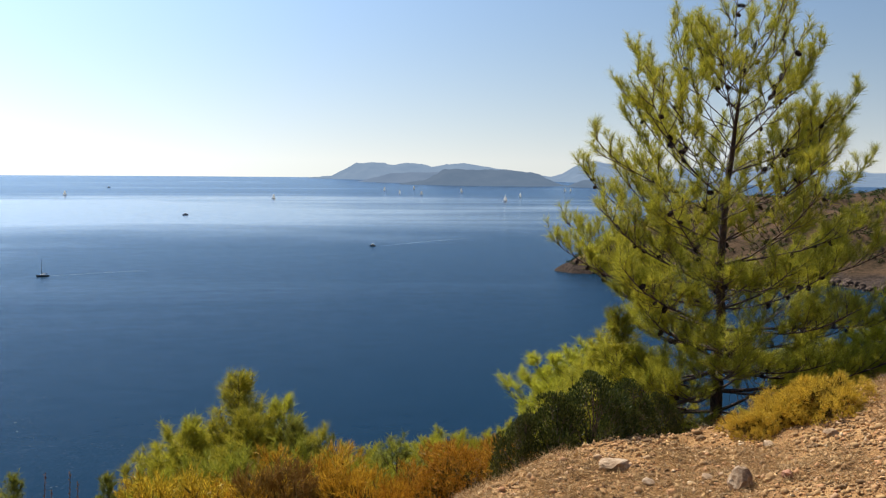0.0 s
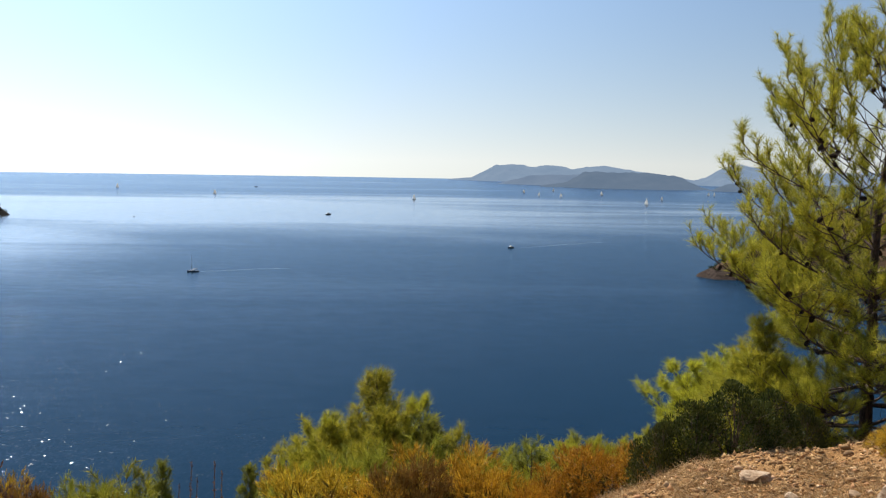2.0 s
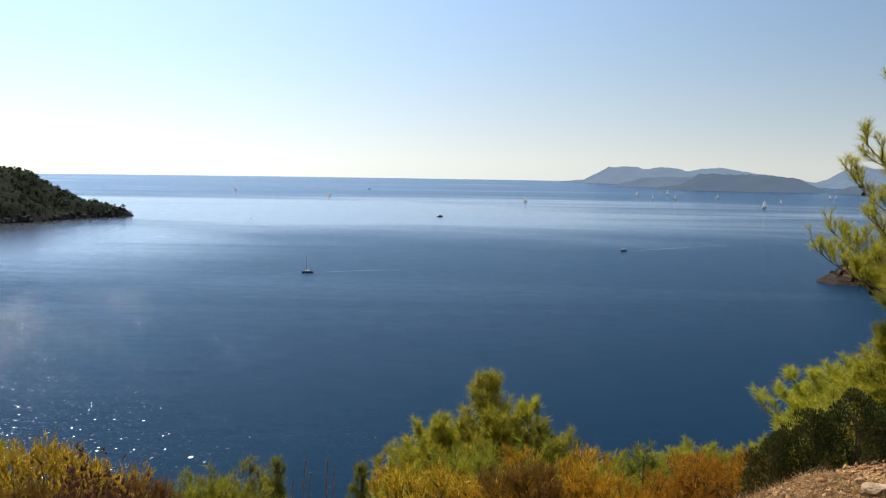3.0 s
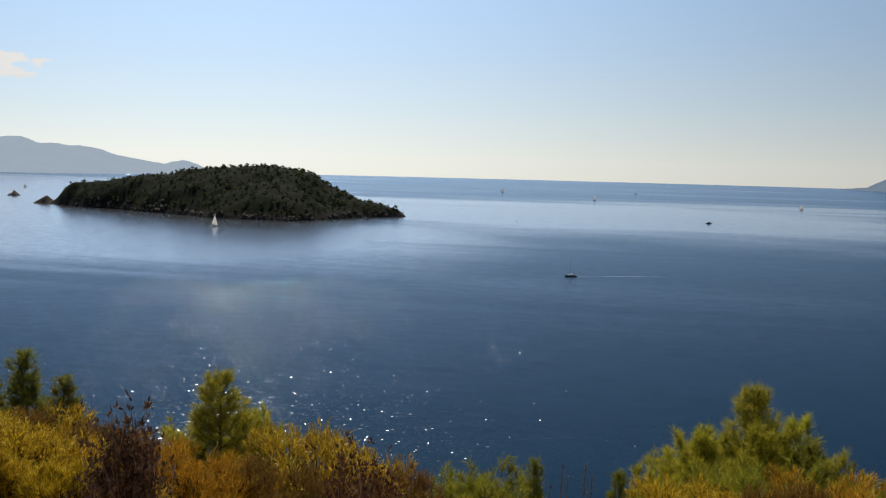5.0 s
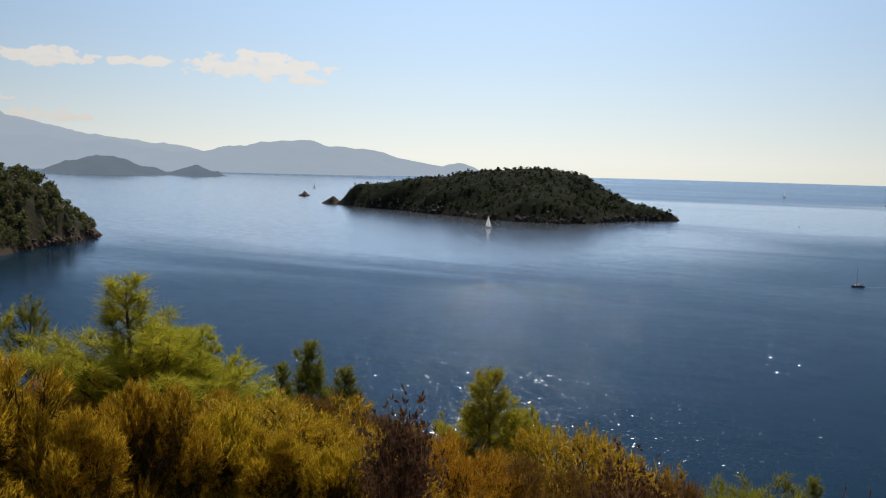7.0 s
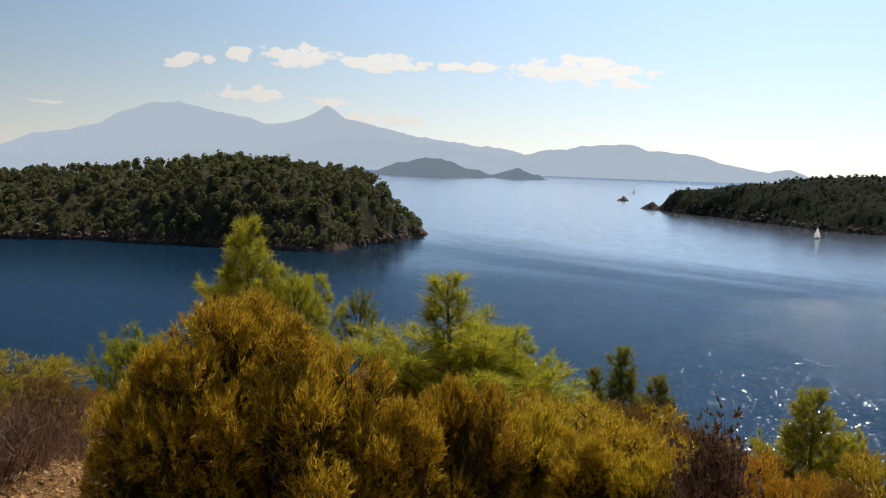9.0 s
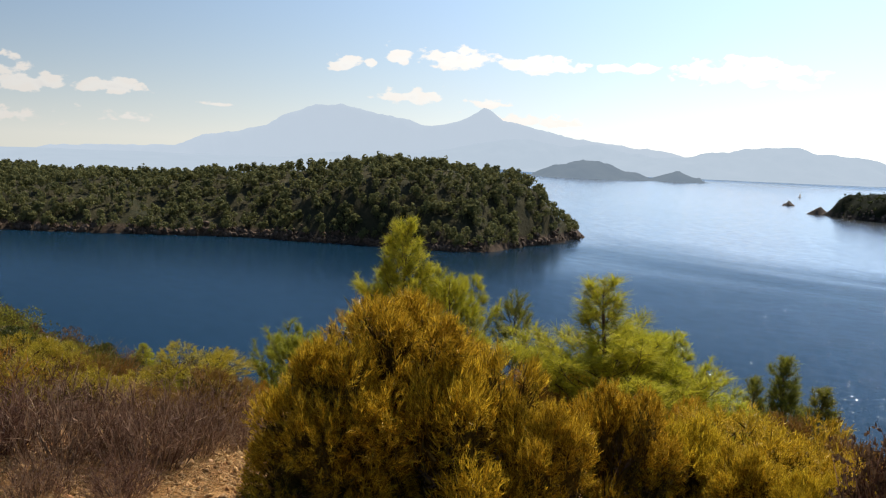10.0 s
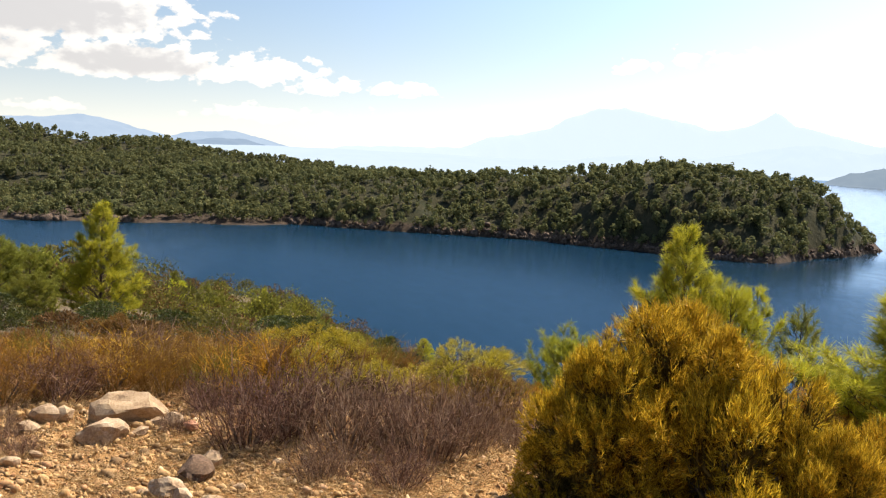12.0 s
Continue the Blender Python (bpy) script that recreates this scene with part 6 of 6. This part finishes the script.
def hull_geo(L, W, D):
    """A boat's hull: sections from the stern to the raked bow, with a deck."""
    n, k = 11, 7
    V, F = [], []
    for i in range(n):
        s = i / (n - 1)
        half = W / 2 * (0.78 + 0.22 * math.sin(min(1, s * 2) * math.pi / 2)) * (1 - max(0, s - 0.45) ** 2 / 0.3025) + 0.01
        sheer = D * (0.85 + 0.35 * s * s)
        x = -L / 2 + L * s
        for j in range(k):
            q = j / (k - 1) * 2 - 1
            keel = -D * 0.45 * (1 - 0.7 * s)
            V.append((x + (1 - abs(q)) * -0.06 * L * (s > 0.9), half * math.copysign(abs(q) ** 0.45, q), keel + (sheer - keel) * abs(q) ** 2.2))
    for i in range(n - 1):
        for j in range(k - 1):
            a = i * k + j
            F.append((a, a + k, a + k + 1, a + 1))
        F.append((i * k + k - 1, (i + 1) * k + k - 1, (i + 1) * k, i * k))
    F.append((0, 1, 2, 6))
    F.append((2, 3, 4, 6))
    F.append((4, 5, 6, 6))
    F[-1] = (4, 5, 6, 2)
    return np.array(V), np.array(F)


def box_geo(x0, x1, y0, y1, z0, z1, inset=0.1):
    V = [(x0, y0, z0), (x1, y0, z0), (x1, y1, z0), (x0, y1, z0), (x0 + inset, y0 + inset, z1), (x1 - inset * 2, y0 + inset, z1), (x1 - inset * 2, y1 - inset, z1), (x0 + inset, y1 - inset, z1)]
    F = [(3, 2, 1, 0), (4, 5, 6, 7), (0, 1, 5, 4), (1, 2, 6, 5), (2, 3, 7, 6), (3, 0, 4, 7)]
    return np.array(V, float), np.array(F)


def sail_geo(tack, clew, head, belly, n=8):
    """A triangular sail, filled by the wind, with two skins."""
    V, F = [], []
    for i in range(n + 1):
        u = i / n
        for j in range(n + 1):
            w = j / n
            low = np.array(tack) * (1 - w) + np.array(clew) * w
            p = low * (1 - u) + np.array(head) * u
            p = p + np.array([0, belly * math.sin(math.pi * w) * (1 - u) ** 0.5 * math.sin(math.pi * (0.15 + 0.8 * u)), 0])
            V.append(p)
    V = np.array(V)
    for i in range(n):
        for j in range(n):
            a = i * (n + 1) + j
            F.append((a, a + 1, a + n + 2, a + n + 1))
    F = np.array(F)
    return np.concatenate([V, V + [0, 0.03, 0]]), np.concatenate([F, F[:, ::-1] + len(V)])


def sailing_boat(label, L, mast, sails, dark=False):
    boat = thing("sailing_boat", label, "boat", "boats on the bay")
    part("hull", hull_geo(L, L * 0.3, L * 0.12), M_HULL_DARK if dark else M_HULL_WHITE, boat, shade=False)
    part("cabin", box_geo(-L * 0.2, L * 0.15, -L * 0.09, L * 0.09, L * 0.1, L * 0.17), M_CABIN, boat)
    mast_pole = part("mast", tube([(0.08 * L, 0, L * 0.08), (0.08 * L, 0, mast)], [0.16, 0.10], 6), M_MAST, boat)
    part("boom", tube([(0.07 * L, 0, L * 0.22), (-0.36 * L, 0.02 * L, L * 0.22)], [0.09, 0.08], 6), M_MAST, mast_pole)
    if sails:
        part("mainsail", sail_geo((0.06 * L, 0, L * 0.24), (-0.36 * L, 0.05 * L, L * 0.24), (0.07 * L, 0, mast * 0.97), 0.08 * L), M_SAIL, mast_pole, "white mainsail")
        part("jib", sail_geo((0.46 * L, 0, L * 0.14), (0.05 * L, 0.08 * L, L * 0.18), (0.10 * L, 0, mast * 0.86), 0.07 * L), M_SAIL, mast_pole, "white jib")
    else:
        part("furled_sail", tube([(0.06 * L, 0, L * 0.245), (-0.34 * L, 0.02 * L, L * 0.25)], [0.2, 0.14], 6), M_SAIL, mast_pole)
        part("canopy", box_geo(-L * 0.4, -L * 0.2, -L * 0.11, L * 0.11, L * 0.24, L * 0.27), M_HULL_DARK, boat)
    return boat


def motor_boat(label, L, dark):
    boat = thing("motor_boat", label, "boat", "boats on the bay")
    part("hull", hull_geo(L, L * 0.32, L * 0.14), M_HULL_DARK if dark else M_HULL_WHITE, boat)
    cabin = part("cabin", box_geo(-L * 0.2, L * 0.2, -L * 0.12, L * 0.12, L * 0.13, L * 0.28, 0.25), M_CABIN, boat)
    part("roof", box_geo(-L * 0.3, L * 0.12, -L * 0.13, L * 0.13, L * 0.285, L * 0.31), M_HULL_WHITE, cabin)
    part("mast", tube([(-0.05 * L, 0, L * 0.28), (-0.05 * L, 0, L * 0.6)], [0.07, 0.04], 5), M_MAST, boat)
    return boat


def afloat(ob, azim, r, heading, first=True):
    x, y = at(azim, r)
    m = pose(x, y, 0.0, 0, 0, heading)
    if first:
        ob.matrix_basis = m
        return ob
    return copy_thing(ob, m)


yacht = sailing_boat("dark-hulled yacht under motor with bare mast", 8.5, 11.5, False, True)
afloat(yacht, 10.3, 772, 205)
afloat(sailing_boat("white yacht under full sail off the island", 9.5, 14, True), 28.95, 1238, 60)
big_sail = sailing_boat("yacht with tall white sails far out in the bay", 11, 15.5, True)
afloat(big_sail, -13.2, 2180, 20)
small_sail = sailing_boat("small white sailing boat far out in the bay", 8.5, 11.5, True)
afloat(small_sail, 9.2, 2400, 15)
for azim, r, head in [(-1.1, 2230, 70), (-16.6, 2960, 110), (-8.8, 2560, 80), (-8.4, 3050, 60), (-7.66, 2630, 120), (-6.86, 2860, 90), (-10.9, 2780, 75), (-13.98, 2480, 100), (14.0, 2820, 85), (-16.3, 2950, 60), (38.1, 2520, 80)]:
    afloat(small_sail, azim, r, head - 75, False)
afloat(motor_boat("small dark motor boat trailing a wake", 6.5, True), -6.25, 1014, 210)
work_boat = motor_boat("dark fishing boat on pale calm water", 9.0, True)
afloat(work_boat, 3.36, 1572, 30)
afloat(work_boat, 7.1, 3020, 10, False)
afloat(motor_boat("white motor boat moored below the island", 9.0, False), 27.9, 1440, 15)


def buoy(azim, r):
    ob = thing("buoy", "small round buoy floating on the water", "buoy")
    z = np.linspace(-0.6, 1.0, 7)
    part("float", tube([(0, 0, q) for q in z], [0.2, 0.6, 0.8, 0.85, 0.7, 0.4, 0.1], 10), M_BUOY, ob)
    part("pole", tube([(0, 0, 0.9), (0, 0, 2.2)], [0.09, 0.06], 5), M_MAST, ob)
    ob.location = (*at(azim, r), 0)


buoy(13.2, 1476)


def wake(az0, r0, az1, r1, wide, label):
    """A pale trail of ruffled water behind a boat."""
    p, q = at(az0, r0), at(az1, r1)
    d = unit((q - p)[None])[0]
    side = np.array((-d[1], d[0]))
    n = 40
    V = []
    for i in range(n + 1):
        s = i / n
        c = p + (q - p) * s + side * (math.sin(s * 3.0) * 6.0 * s)
        w = wide * (0.25 + 0.75 * s) * (1 - s**3) * (0.8 + 0.4 * value_noise(np.array(s * 14), np.array(0.5), 3))
        for k in (-1, 0, 1):
            V.append((*(c + side * w * k), 0.06 + 0.05 * (k == 0)))
    F = [(i * 3 + k, i * 3 + 3 + k, i * 3 + 4 + k, i * 3 + 1 + k) for i in range(n) for k in (0, 1)]
    me = quick_mesh("wake", V, F)
    me.materials.append(M_WAKE)
    tagged(new("wake", me), label, "wake", kind="structure")


wake(9.9, 774, 5.3, 795, 0.7, "pale wake behind the yacht")
wake(-6.6, 1016, -11.5, 1130, 1.1, "pale wake behind the motor boat")
